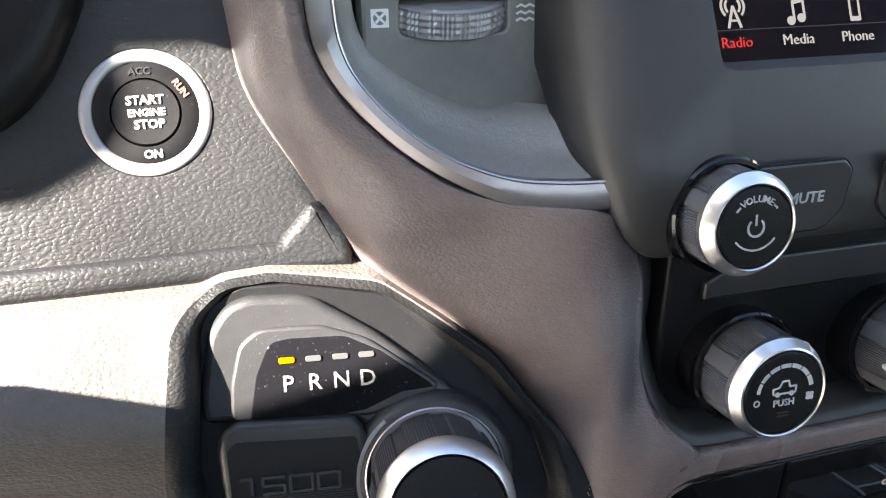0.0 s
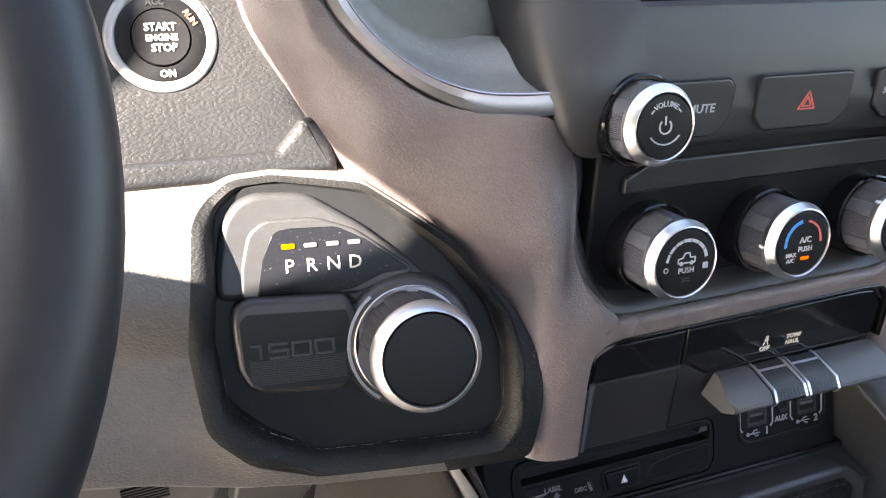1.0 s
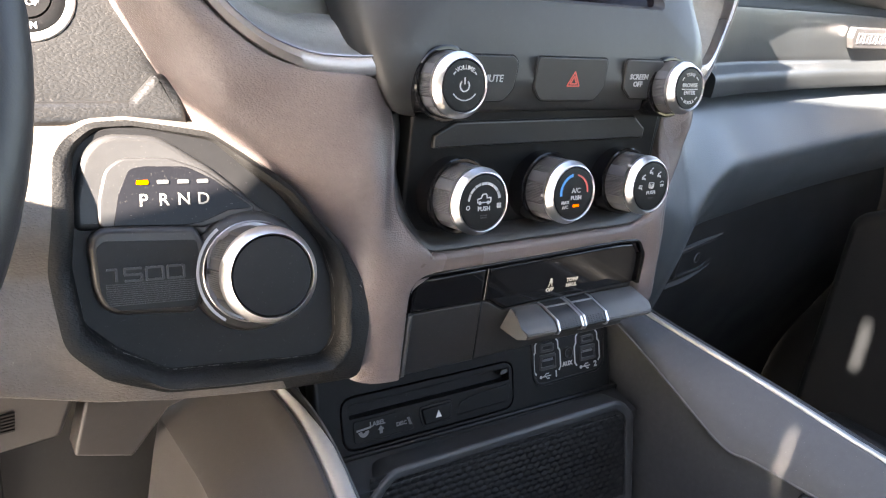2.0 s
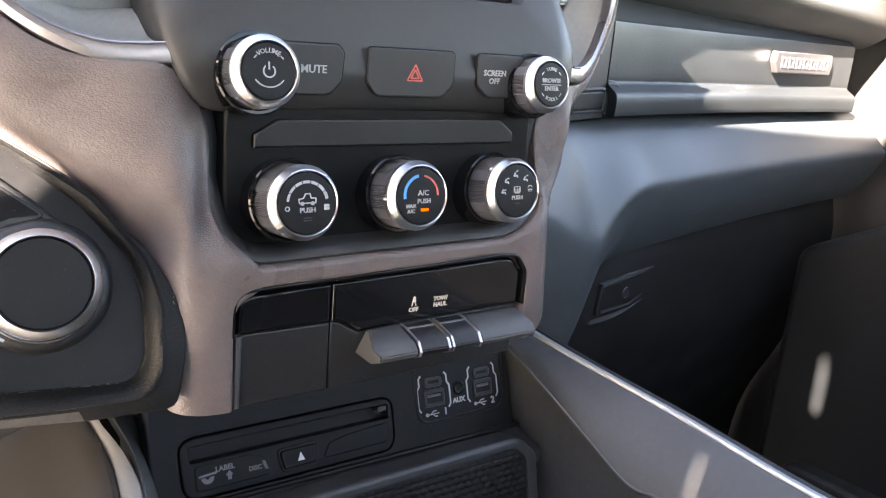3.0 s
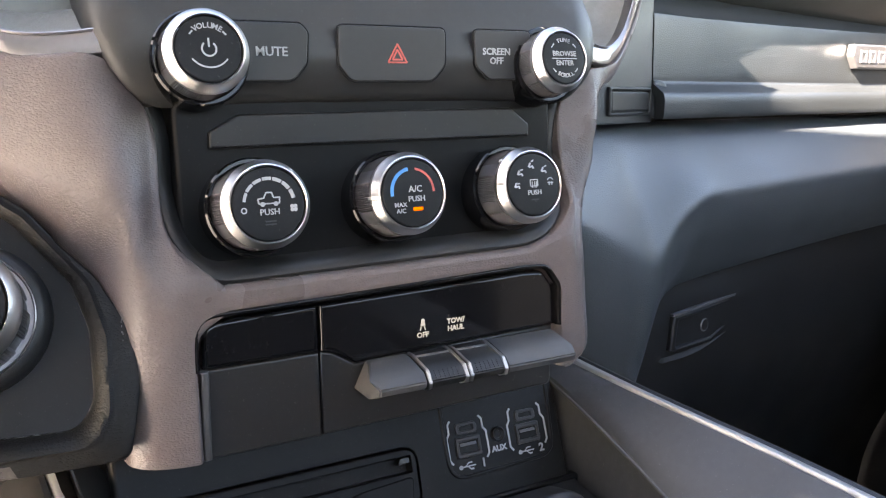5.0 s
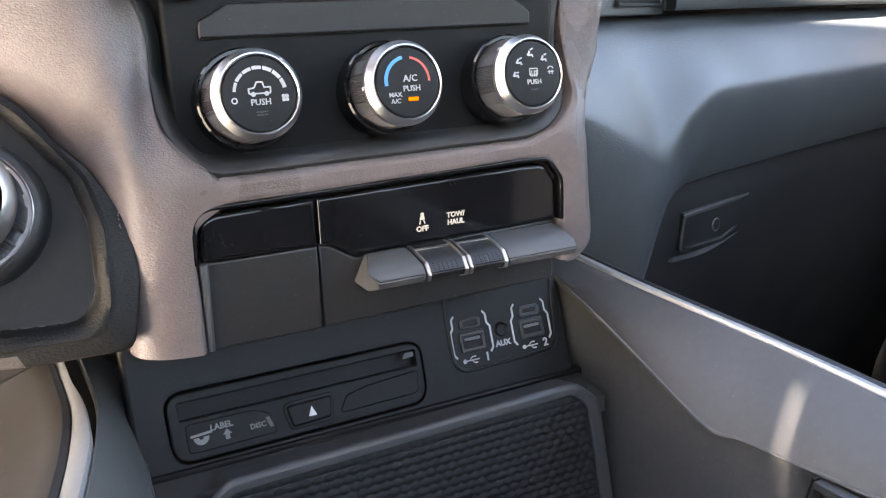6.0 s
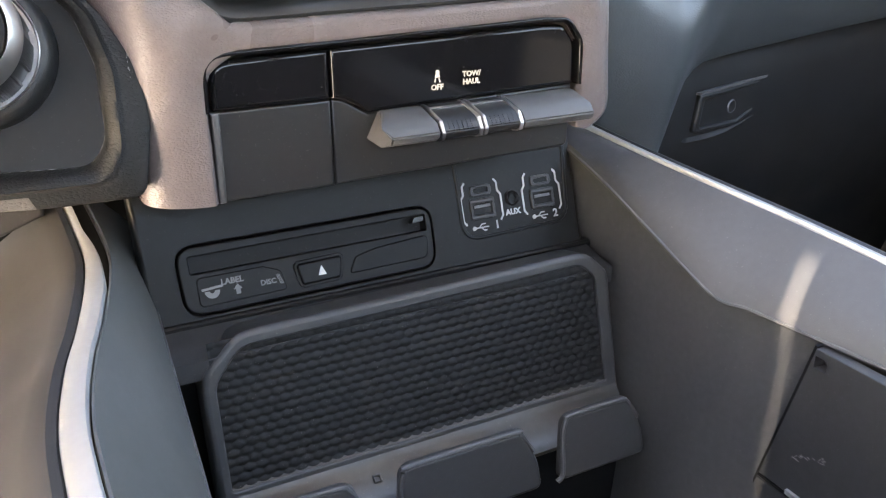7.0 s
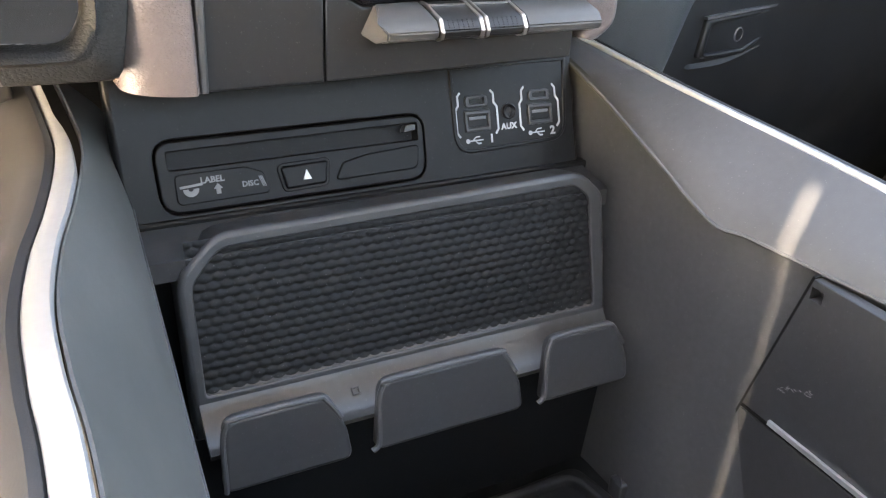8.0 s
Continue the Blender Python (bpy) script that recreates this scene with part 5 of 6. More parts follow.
for k in range(4):
    u = -0.2558 + k * 0.0100
    e = u + 0.0078
    if k == 0:
        strokes = ((u + 0.002, b1, u + 0.0062, b1), (u + 0.0062, b1, u + 0.0062, b0))
    elif k == 1:
        strokes = ((u, b1, e, b1), (u, b1, u, bh), (u, bh, e, bh), (e, bh, e, b0), (u, b0, e, b0))
    else:
        strokes = ((u, b1, e, b1), (u, b0, e, b0), (u, b0, u, b1), (e, b0, e, b1))
    bm = B()
    for seg in strokes:
        bar(bm, GB, *seg, 0.0011, 0.0011)
    part("badge_digit", bm, CHAR, plate, "raised angular digit")

GK = Matrix.Translation((-0.1828, 0.0511, 0.603)) @ GF.to_3x3().to_4x4()
GKC = GK @ Matrix.Translation((0, 0, 0.0045))
bm = B()
lathe(bm, [(0.0322, -0.004), (0.0320, 0.004), (0.0312, 0.0075), (0.0300, 0.0100), (0.0285, 0.0115), (0.0268, 0.0120), (0.0256, 0.0110), (0.0250, 0.004)], GKC, 96)
collar = part("knob_collar", bm, CHAR, gear, "satin collar round the knob")
bm = B()
lathe(bm, [(0.0257, 0.0100), (0.0257, 0.0121), (0.0261, 0.0125), (0.0266, 0.0121), (0.0266, 0.0100)], GKC, 96)
part("collar_edge", bm, TRIM, collar, "bright collar edge")
bm = B()
arc(bm, GKC, 0, 0, 0.0282, 0.0296, 128, 236, 0.0119, 40)
part("collar_crescent", bm, TRIM, collar, "pale crescent beside the badge plate")
gear_knob = thing("rotary_shifter", GK.translation, "rotary gear knob with ribbed grip and silver ring", "knob")
GKT = GK @ Matrix.Translation((0, 0, 0.0504))


def grip36(a, rad, w):
    q = math.degrees(a) % 40
    return rad - (0.0007 if q < 13 else 0.0) + (0.0003 if q >= 13 and int(q / 1.35) % 2 else 0)


bm = B(); lathe(bm, [(0.0238, -0.046), (0.0238, -0.030), (0.0236, -0.0100), (0.0230, -0.0075), (0.021, -0.0070)], GKT, 270, grip36); part("grip", bm, SHIFTGRIP, gear_knob, "ribbed charcoal grip", smooth=25)
bm = B(); lathe(bm, [(0.0225, -0.0092), (0.0241, -0.0086), (0.0244, -0.0076), (0.0243, -0.0062), (0.0236, -0.0042), (0.0216, -0.0010), (0.0206, 0.0), (0.0201, -0.0010), (0.0198, -0.004)], GKT, 96); part("ring", bm, CHROME, gear_knob, "satin silver ring")
bm = B(); lathe(bm, [(0.0198, -0.005), (0.0198, -0.0014), (0.0192, -0.0006), (0.012, -0.0002), (0.0, 0.0)], GKT, 96); part("cap", bm, BLACK, gear_knob, "matt black cap")

# ---------------------------------------------------------------- steering wheel
wheel = thing("steering_wheel", (-0.50, -0.02, 0.76), "black leather steering wheel", "steering wheel")
WM = Matrix.Translation((-0.502, -0.0446, 0.7435)) @ Matrix.Rotation(radians(90 - 34.4), 4, "X")
bm = B()
path = [WM @ Vector((0.1913 * math.cos(2 * math.pi * i / 96), 0.1913 * math.sin(2 * math.pi * i / 96), 0)) for i in range(96)]
sweep(bm, path, round_section(0.0150, 0.0165, 16), WM.to_3x3() @ Vector((0, 0, 1)), close=True)
part("rim", bm, WHEELSKIN, wheel, "thick black leather rim", smooth=70)
bm = B()
slab(bm, rpoly([(-0.060, -0.085), (0.060, -0.085), (0.090, 0.026), (-0.090, 0.026)], 0.03), WM @ Matrix.Translation((0, 0, -0.05)), 0.045, 0.015, seg=5)
part("hub", bm, BLACK, wheel, "black hub")
for a in (0, 180, 270):
    bm = B()
    d = WM @ Matrix.Rotation(radians(a), 4, "Z")
    slab(bm, rpoly([(0.06, -0.030), (0.18, -0.024), (0.18, 0.004), (0.06, 0.012)] if a != 180 else [(0.06, -0.012), (0.18, -0.004), (0.18, 0.024), (0.06, 0.030)], 0.004), d @ Matrix.Translation((0, 0, -0.022)), 0.020, 0.006)
    part("spoke", bm, BLACK, wheel)
bm = B()
lathe(bm, [(0.042, -0.26), (0.042, -0.12), (0.036, -0.10)], WM, 32)
part("column", bm, BLACK, wheel, "black column shroud")

# ---------------------------------------------------------------- passenger side of the dashboard
def dash_y(x):
    pts = [(0.10, 0.085), (0.19, 0.110), (0.25, 0.132), (0.33, 0.152), (0.45, 0.172), (0.56, 0.187), (0.70, 0.200), (0.80, 0.205)]
    x = max(x, 0.10)
    for (a, b), (c, d) in zip(pts, pts[1:]):
        if x <= c:
            return b + (d - b) * (x - a) / (c - a)
    return pts[-1][1]


def dash_skin(bm, x0, x1, prof, n=40, thick=0.01, bend=None):
    cols = [x0 + (x1 - x0) * i / n for i in range(n + 1)]
    line = spline([(0, a, b) for a, b in prof], len(prof) * 5)
    rows = []
    for p in line:
        rows.append([Vector((x, dash_y(x) + p.y + (bend(x, p.z)[0] if bend else 0), p.z + (bend(x, p.z)[1] if bend else 0))) for x in cols])
    sheet(bm, rows, thick)


bm = B()
dash_skin(bm, 0.13, 0.79, [(0.42, 0.872), (0.20, 0.886), (0.06, 0.858), (0.0, 0.840), (-0.022, 0.817), (-0.022, 0.803), (-0.010, 0.791), (0.008, 0.780), (0.028, 0.775), (0.06, 0.774)], bend=lambda x, z: (0.0, -0.045 * max(0.0, x - 0.25) * (1 - min(1.0, max(0.0, (z - 0.840) / 0.025)))))
dashboard = thing("dashboard", (0.0, 0.2, 0.55), "dark padded vehicle dashboard with rounded pads", "dashboard")
part("upper_pad", bm, TOPPAD, dashboard, "padded upper dash with a rounded front edge", smooth=60)
bm = B()
dash_skin(bm, -0.79, 0.13, [(0.42, 0.88), (0.20, 0.892), (0.10, 0.887), (0.075, 0.870), (0.07, 0.85)])
part("upper_pad", bm, TOPPAD, dashboard, smooth=60)

glove_trim = thing("glove_trim", (0.5, 0.18, 0.69), "grey upper glove box trim with a small metal badge", "dashboard panel")
bm = B()
dash_skin(bm, 0.2660, 0.745, [(0.030, 0.788), (0.016, 0.772), (0.003, 0.756), (0.000, 0.750), (0.000, 0.712), (0.0, 0.7045), (-0.005, 0.7005), (-0.011, 0.6965), (-0.013, 0.6920), (-0.013, 0.6850), (-0.012, 0.6785), (-0.009, 0.6775), (0.01, 0.6775)])
part("panel", bm, PADTRIM, glove_trim, "grey grained panel with a ledge along its foot", smooth=40)
bm = B()
slab(bm, rpoly([(0.2660, 0.678, 0), (0.290, 0.678, 0.002), (0.283, 0.697, 0.004), (0.2775, 0.7055, 0.004), (0.2660, 0.7065, 0)]), Matrix.Translation((0, 0.005, 0)) @ flat(0.150), 0.020, 0.002)
part("end_cap", bm, PADBLUE, glove_trim)
bm = B()
BD = Matrix.Translation((0.622, 0.1885, 0.7305)) @ Matrix.Rotation(radians(6.4), 4, "Z") @ flat(0.0)
slab(bm, rpoly([(-0.060, -0.0115, 0.002), (0.062, -0.0115, 0.002), (0.066, 0.0, 0.004), (0.062, 0.0115, 0.002), (-0.066, 0.0115, 0.002), (-0.068, 0.0, 0.004)]), BD, 0.003, 0.0015, back=-0.004)
badge = part("badge", bm, TRIM, glove_trim, "brushed metal badge with raised bars")
bm = B()
for k in range(7):
    u = -0.050 + k * 0.0165
    lp = box2(u - 0.006, -0.006, u + 0.006, 0.006, 0.0006)
    slab(bm, lp, BD @ Matrix.Translation((0, 0, 0.003)), 0.0008, 0.0002, holes=[box2(u - 0.0032, -0.0030, u + 0.0032, 0.0030)], seg=1)
part("badge_bar", bm, KNOBSIDE, badge)

switch_blank = thing("switch_blank", (0.24, 0.12, 0.676), "dark rectangular blank switch cover in the dash", "switch blank")
SBK = Matrix.Translation((0.2300, 0.1225, 0.6900)) @ Matrix.Rotation(radians(21.5), 4, "Z") @ flat(0.0)
bm = B(); slab(bm, box2(-0.048, -0.015, 0.0385, 0.092, 0.001), SBK, 0.0, 0.001, back=-0.02); part("mount", bm, PADTRIM, switch_blank)
lp = box2(-0.0300, -0.0095, 0.0330, 0.0105, 0.002)
bm = B(); slab(bm, lp, SBK, 0.003, 0.0015, holes=[box2(-0.0270, -0.0070, 0.0300, 0.0080, 0.0015)]); part("bezel", bm, CHAR, switch_blank)
bm = B(); slab(bm, box2(-0.0262, -0.0062, 0.0292, 0.0072, 0.0012), SBK, 0.0024, 0.001); part("blank", bm, CHAR, switch_blank, "blank charcoal cover")


def pad_low(x):
    return 0.551 - 0.11 * max(0.0, (0.30 - x) / 0.08) ** 2.2 if x < 0.30 else 0.551 + (x - 0.30) * 0.045


bm = B()
cols = [0.106 + (0.79 - 0.106) * (i / 60) ** 1.3 for i in range(61)]
rows = []
for j in range(33):
    s = j / 32
    row = []
    for x in cols:
        lo = max(pad_low(x), 0.552 - 1.1 * max(0.0, x - 0.128))
        z = 0.6745 + (lo - 0.6745) * s
        y = dash_y(x) + 0.012 - 0.056 * min(1.0, s / 0.42) ** 0.7 + 0.034 * max(0.0, (s - 0.40) / 0.60) ** 1.6
        row.append(Vector((x, y, z)))
    rows.append(row)
for back, drop in ((0.002, 0.0035), (0.008, 0.005), (0.05, 0.004)):
    rows.append([p + Vector((0, back, -drop)) for p in rows[32]])
sheet(bm, rows, 0.02)
part("lower_pad", bm, PADBLUE, dashboard, "rounded grey grained pad", smooth=60)
glove = thing("glove_box", (0.45, 0.16, 0.35), "dark lower glove box with a recessed latch", "glove box")
bm = B()
dash_skin(bm, 0.14, 0.79, [(0.014, 0.60), (0.010, 0.56), (0.002, 0.52), (0.004, 0.46), (0.02, 0.40), (0.05, 0.33), (0.09, 0.22), (0.10, 0.04)])
part("door", bm, GLOVE, glove, "dark grained glove box door", smooth=60)
LT = Matrix.Translation((0.345, 0.1560, 0.503)) @ Matrix.Rotation(radians(14), 4, "Z") @ flat(0.0)
LW = LT @ Matrix.Diagonal((1.4, 1.15, 1.0, 1.0))
bm = B(); slab(bm, rpoly([(-0.036, -0.012, 0.003), (0.012, -0.015, 0.006), (0.047, 0.001, 0.006), (0.044, 0.015, 0.003), (-0.032, 0.014, 0.003)]), LW, 0.003, 0.002, back=-0.006, holes=[rpoly([(-0.030, -0.010, 0.003), (0.010, -0.011, 0.004), (0.036, 0.001, 0.004), (0.036, 0.011, 0.003), (-0.027, 0.010, 0.003)])])
latch = part("latch_frame", bm, GLOVE, glove, "charcoal latch recess")
bm = B(); slab(bm, rpoly([(-0.030, -0.010), (0.010, -0.011), (0.036, 0.001), (0.036, 0.011), (-0.027, 0.010)], 0.003), LW, -0.0035, 0.0005, back=-0.006); part("latch_well", bm, BLACK, latch)
bm = B(); bar(bm, LW, -0.034, 0.0150, 0.044, 0.0162, 0.0018, 0.0035); part("latch_edge", bm, KNOBSIDE, latch, "thin pale edge")
bm = B(); lathe(bm, [(0.0062, -0.005), (0.0062, 0.0), (0.0052, 0.0012), (0.0046, 0.0), (0.0046, -0.004)], LT @ Matrix.Translation((0.006, -0.001, 0)), 32); bar(bm, LT @ Matrix.Translation((0.006, -0.001, -0.002)), -0.003, 0.0, 0.003, 0.0, 0.0014, 0.001); part("lock", bm, KNOBSIDE, latch, "round key lock")

bm = B()
outer = spline([LT @ Vector(p) for p in ((-0.062, -0.0195, 0.003), (-0.020, -0.0215, 0.003), (0.012, -0.0185, 0.003), (0.045, -0.0110, 0.003), (0.066, -0.0030, 0.003))], 24)
inner_line = spline([LT @ Vector(p) for p in ((-0.050, -0.0140, -0.004), (-0.020, -0.0145, -0.004), (0.012, -0.0120, -0.004), (0.035, -0.0060, -0.004), (0.052, 0.0040, -0.004))], 24)
sheet(bm, [outer, [a.lerp(b, 0.5) + Vector((0, 0.001, -0.0006)) for a, b in zip(outer, inner_line)], inner_line], 0.004)
part("latch_lip", bm, CHAR, latch, "smooth lower lip of the latch", smooth=60)

# ---------------------------------------------------------------- console
console = thing("centre_console", (0, -0.2, 0.0), "charcoal floor console with open bin and silver-edged rails", "console")
INNER = [(0.1205, 0.072, 0.526), (0.1245, 0.030, 0.511), (0.1280, -0.012, 0.493), (0.1300, -0.060, 0.4745), (0.1360, -0.080, 0.4735), (0.1425, -0.112, 0.4725), (0.1490, -0.160, 0.4730), (0.160, -0.26, 0.474), (0.178, -0.60, 0.474)]
EDGE = [(0.1400, 0.085, 0.530), (0.1490, 0.030, 0.5225), (0.1580, -0.015, 0.5165), (0.1660, -0.055, 0.5115), (0.1700, -0.090, 0.5080), (0.1730, -0.130, 0.5045), (0.1770, -0.180, 0.5020), (0.185, -0.28, 0.498), (0.20, -0.60, 0.495)]
INNER_L = [(0.1305, 0.100, 0.500), (0.1308, 0.065, 0.486), (0.1312, 0.028, 0.470), (0.1320, -0.050, 0.450), (0.1330, -0.100, 0.440), (0.1350, -0.200, 0.430), (0.140, -0.40, 0.425), (0.15, -0.60, 0.42)]
EDGE_L = [(0.1530, 0.100, 0.525), (0.1495, 0.062, 0.520), (0.1480, 0.030, 0.518), (0.1505, 0.000, 0.5165), (0.1560, -0.033, 0.515), (0.1620, -0.062, 0.514), (0.1660, -0.095, 0.512), (0.1655, -0.130, 0.512), (0.1630, -0.185, 0.512), (0.165, -0.35, 0.508), (0.18, -0.60, 0.50)]
# left rail and flank are paler: that side's light is put into the colour
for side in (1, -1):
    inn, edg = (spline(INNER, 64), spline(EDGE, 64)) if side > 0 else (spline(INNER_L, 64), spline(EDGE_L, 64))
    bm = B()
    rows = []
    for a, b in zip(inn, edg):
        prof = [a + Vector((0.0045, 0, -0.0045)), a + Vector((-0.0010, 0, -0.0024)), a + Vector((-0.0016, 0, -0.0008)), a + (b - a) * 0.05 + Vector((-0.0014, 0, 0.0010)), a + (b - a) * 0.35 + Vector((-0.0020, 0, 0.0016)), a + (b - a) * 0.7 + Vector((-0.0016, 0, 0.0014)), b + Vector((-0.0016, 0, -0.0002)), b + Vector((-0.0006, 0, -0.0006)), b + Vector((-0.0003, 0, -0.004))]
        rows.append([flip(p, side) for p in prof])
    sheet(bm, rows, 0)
    rail = part("rail", bm, CONSOLE if side > 0 else RAILLIT, console, "satin grey console rail", smooth=32)
    bm = B()
    sweep(bm, [flip(a + Vector((-0.0012, 0, -0.0016)), side) for a in inn], round_section(0.0013, 0.0013, 8), (0, 0, 1))
    part("lip", bm, GREY, rail, "rounded inner lip")
    bm = B()
    rows = []
    for b in edg:
        wide = 1.0 if side > 0 else 0.35 + 0.65 * min(1.0, max(0.0, (0.055 - b.y) / 0.06))
        rows.append([flip(b + Vector((d[0] * wide + (0.0094 * (1 - wide) if side < 0 else 0.0), 0, d[2])), side) for d in ((0.0002, 0, -0.004), (0.0002, 0, 0.0006), (0.0010, 0, 0.0014), (0.0045, 0, 0.0008), (0.0084, 0, -0.0010), (0.0094, 0, -0.0026), (0.0094, 0, -0.008))])
    sheet(bm, rows, 0)
    part("silver_edge", bm, SILVER, rail, "bright silver edge strip", smooth=50)
    bm = B()
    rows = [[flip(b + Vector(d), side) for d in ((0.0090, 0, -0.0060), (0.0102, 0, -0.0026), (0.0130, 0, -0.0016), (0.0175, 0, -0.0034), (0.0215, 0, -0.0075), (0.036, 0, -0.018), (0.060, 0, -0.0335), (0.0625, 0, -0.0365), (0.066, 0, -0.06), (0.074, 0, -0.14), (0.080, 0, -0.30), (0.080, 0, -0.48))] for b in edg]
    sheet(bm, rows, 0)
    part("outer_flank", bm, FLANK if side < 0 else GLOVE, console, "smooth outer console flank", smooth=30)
    bm = B()
    rows = []
    for a in inn:
        rows.append([flip((a.x + 0.0030, a.y, a.z - 0.0012), side), flip((a.x + 0.002, a.y, a.z - 0.02), side), flip((a.x - 0.001, a.y, 0.40), side), flip((a.x - 0.006, a.y, 0.33), side), flip((a.x - 0.010, a.y, 0.28), side)])
    sheet(bm, rows, 0.004, (side, 0, 0))
    part("bin_wall", bm, BINWALL, console, "scuffed charcoal bin wall", smooth=50)
bm = B(); slab(bm, box2(-0.16, -0.60, 0.16, 0.09), Matrix.Translation((0, 0, 0.26)), 0.02, 0.002); part("bin_floor", bm, RUBBER, console, "black rubber bin floor")
bm = B(); slab(bm, rpoly([(-0.09, -0.30), (0.09, -0.30), (0.112, -0.055), (0.105, -0.018), (0.06, -0.02), (-0.08, -0.02), (-0.10, -0.05)], 0.01), Matrix.Translation((0, 0, 0.28)), 0.007, 0.003, holes=[rpoly([(-0.082, -0.29), (0.082, -0.29), (0.103, -0.06), (0.097, -0.026), (-0.074, -0.028), (-0.092, -0.055)], 0.01)]); part("bin_mat", bm, RUBBER, console, "black rubber mat with raised rim")
bm = B(); slab(bm, box2(-0.0045, -0.006, 0.0045, 0.006, 0.002), Matrix.Translation((0.1195, -0.045, 0.28)), 0.012, 0.002); part("bin_peg", bm, CONSOLE, console)
bm = B(); slab(bm, box2(-0.21, 0.0, 0.21, 0.52), flat(-0.60), 0.01, 0.002); part("back_panel", bm, CONSOLE, console)

# upper back panel with the disc slot and sockets
UF = leaning(0, 0.043, 0.471, 0.35)
u35 = math.hypot(1, 0.35)


def uv(z):
    return (z - 0.471) * u35


def up_(points, r=0.0, n=5):
    return rpoly([(p[0], uv(p[1]), *p[2:]) for p in points], r, n)


media = thing("media_panel", (0, 0.043, 0.468), "charcoal media panel with disc slot and sockets", "media panel")
CDL = up_([(-0.1160, 0.4700, 0.010), (0.0215, 0.4705, 0.010), (0.0225, 0.5025, 0.009), (-0.1165, 0.5025, 0.009)])
bm = B()
slab(bm, up_([(-0.1340, 0.4640, 0.004), (0.1215, 0.4640, 0.006), (0.1215, 0.560, 0), (-0.1340, 0.560, 0)]), UF, 0.0, 0.003, back=-0.012, holes=[offset(CDL, -0.0009)], hole_r=0.0006)
# black in place of charcoal: shade under the overhang is put into the colour
part("fascia", bm, BLACK, media, "charcoal fascia blackened for the shade on it")
bm = B()
SLOT = up_([(-0.1110, 0.4895, 0.001), (0.0190, 0.4900, 0.001), (0.0190, 0.4985, 0.001), (-0.1110, 0.4980, 0.001)])
slab(bm, CDL, UF, 0.0002, 0.001, back=-0.010, holes=[SLOT], hole_r=0.0006)
player = part("disc_player", bm, BLACK, media, "black disc player face")
bm = B(); slab(bm, offset(SLOT, -0.001), UF, -0.0085, 0.0002, back=-0.0095); part("slot", bm, RUBBER, player, "dusty felt slot")
bm = B(); slab(bm, up_([(0.0105, 0.4945, 0.0005), (0.0180, 0.4950, 0.0005), (0.0180, 0.4980, 0.0005), (0.0125, 0.4978, 0.0005)]), UF, 0.0002, 0.0004, back=-0.005); part("slot_tab", bm, CONSOLE, player)
bm = B(); slab(bm, up_([(-0.0560, 0.4745, 0.002), (-0.0352, 0.4750, 0.002), (-0.0330, 0.4858, 0.002), (-0.0582, 0.4853, 0.002)]), UF, 0.0026, 0.0012); eject = part("eject_button", bm, BLACK, player, "black eject button")
bm = B(); slab(bm, offset(up_([(-0.0560, 0.4745, 0.002), (-0.0352, 0.4750, 0.002), (-0.0330, 0.4858, 0.002), (-0.0582, 0.4853, 0.002)]), -0.0016), UF, 0.0011, 0.0005); part("eject_rim", bm, RUBBER, eject)
bm = B(); slab(bm, [Vector((-0.0474, uv(0.4780))), Vector((-0.0428, uv(0.4780))), Vector((-0.0451, uv(0.4828)))], UF @ Matrix.Translation((0, 0, 0.0026)), 0.0003, 0.00003, seg=1); part("eject_mark", bm, WHITE, eject)
bm = B(); slab(bm, up_([(-0.0300, 0.4752, 0.002), (0.0170, 0.4757, 0.004), (0.0190, 0.4880, 0.003), (-0.0120, 0.4862, 0.008), (-0.0250, 0.4838, 0.004)]), UF, 0.0010, 0.0009); part("raised_field", bm, BLACK, player)
bm = B(); slab(bm, up_([(-0.1090, 0.4735, 0.003), (-0.0640, 0.4740, 0.002), (-0.0660, 0.4840, 0.004), (-0.0750, 0.4876, 0.006), (-0.1090, 0.4876, 0.003)]), UF, 0.0007, 0.0006); part("raised_field", bm, BLACK, player)
UP = UF @ Matrix.Translation((0, 0, 0.0008))
bm = B()
words(bm, "LABEL", UP, -0.0915, uv(0.4836), 0.0042, bold=0.00012)
words(bm, "DISC", UP, -0.0735, uv(0.4795), 0.0038, bold=0.0001)
slab(bm, [Vector((-0.0915, uv(0.4792))), Vector((-0.0870, uv(0.4792))), Vector((-0.08925, uv(0.4818)))], UP, 0.0003, 0.00003, seg=1); bar(bm, UP, -0.08925, uv(0.4770), -0.08925, uv(0.4795), 0.0022)
for k in range(3):
    bar(bm, UP, -0.0690 + k * 0.0007, uv(0.4825), -0.0672 + k * 0.0007, uv(0.4775), 0.0004)
arc(bm, UP, -0.1020, uv(0.4805), 0.0012, 0.0038, 180, 360, n=14); bar(bm, UP, -0.1070, uv(0.4815), -0.0965, uv(0.4822), 0.0012)
part("print", bm, FADEDPRINT, player, "white printed legends")


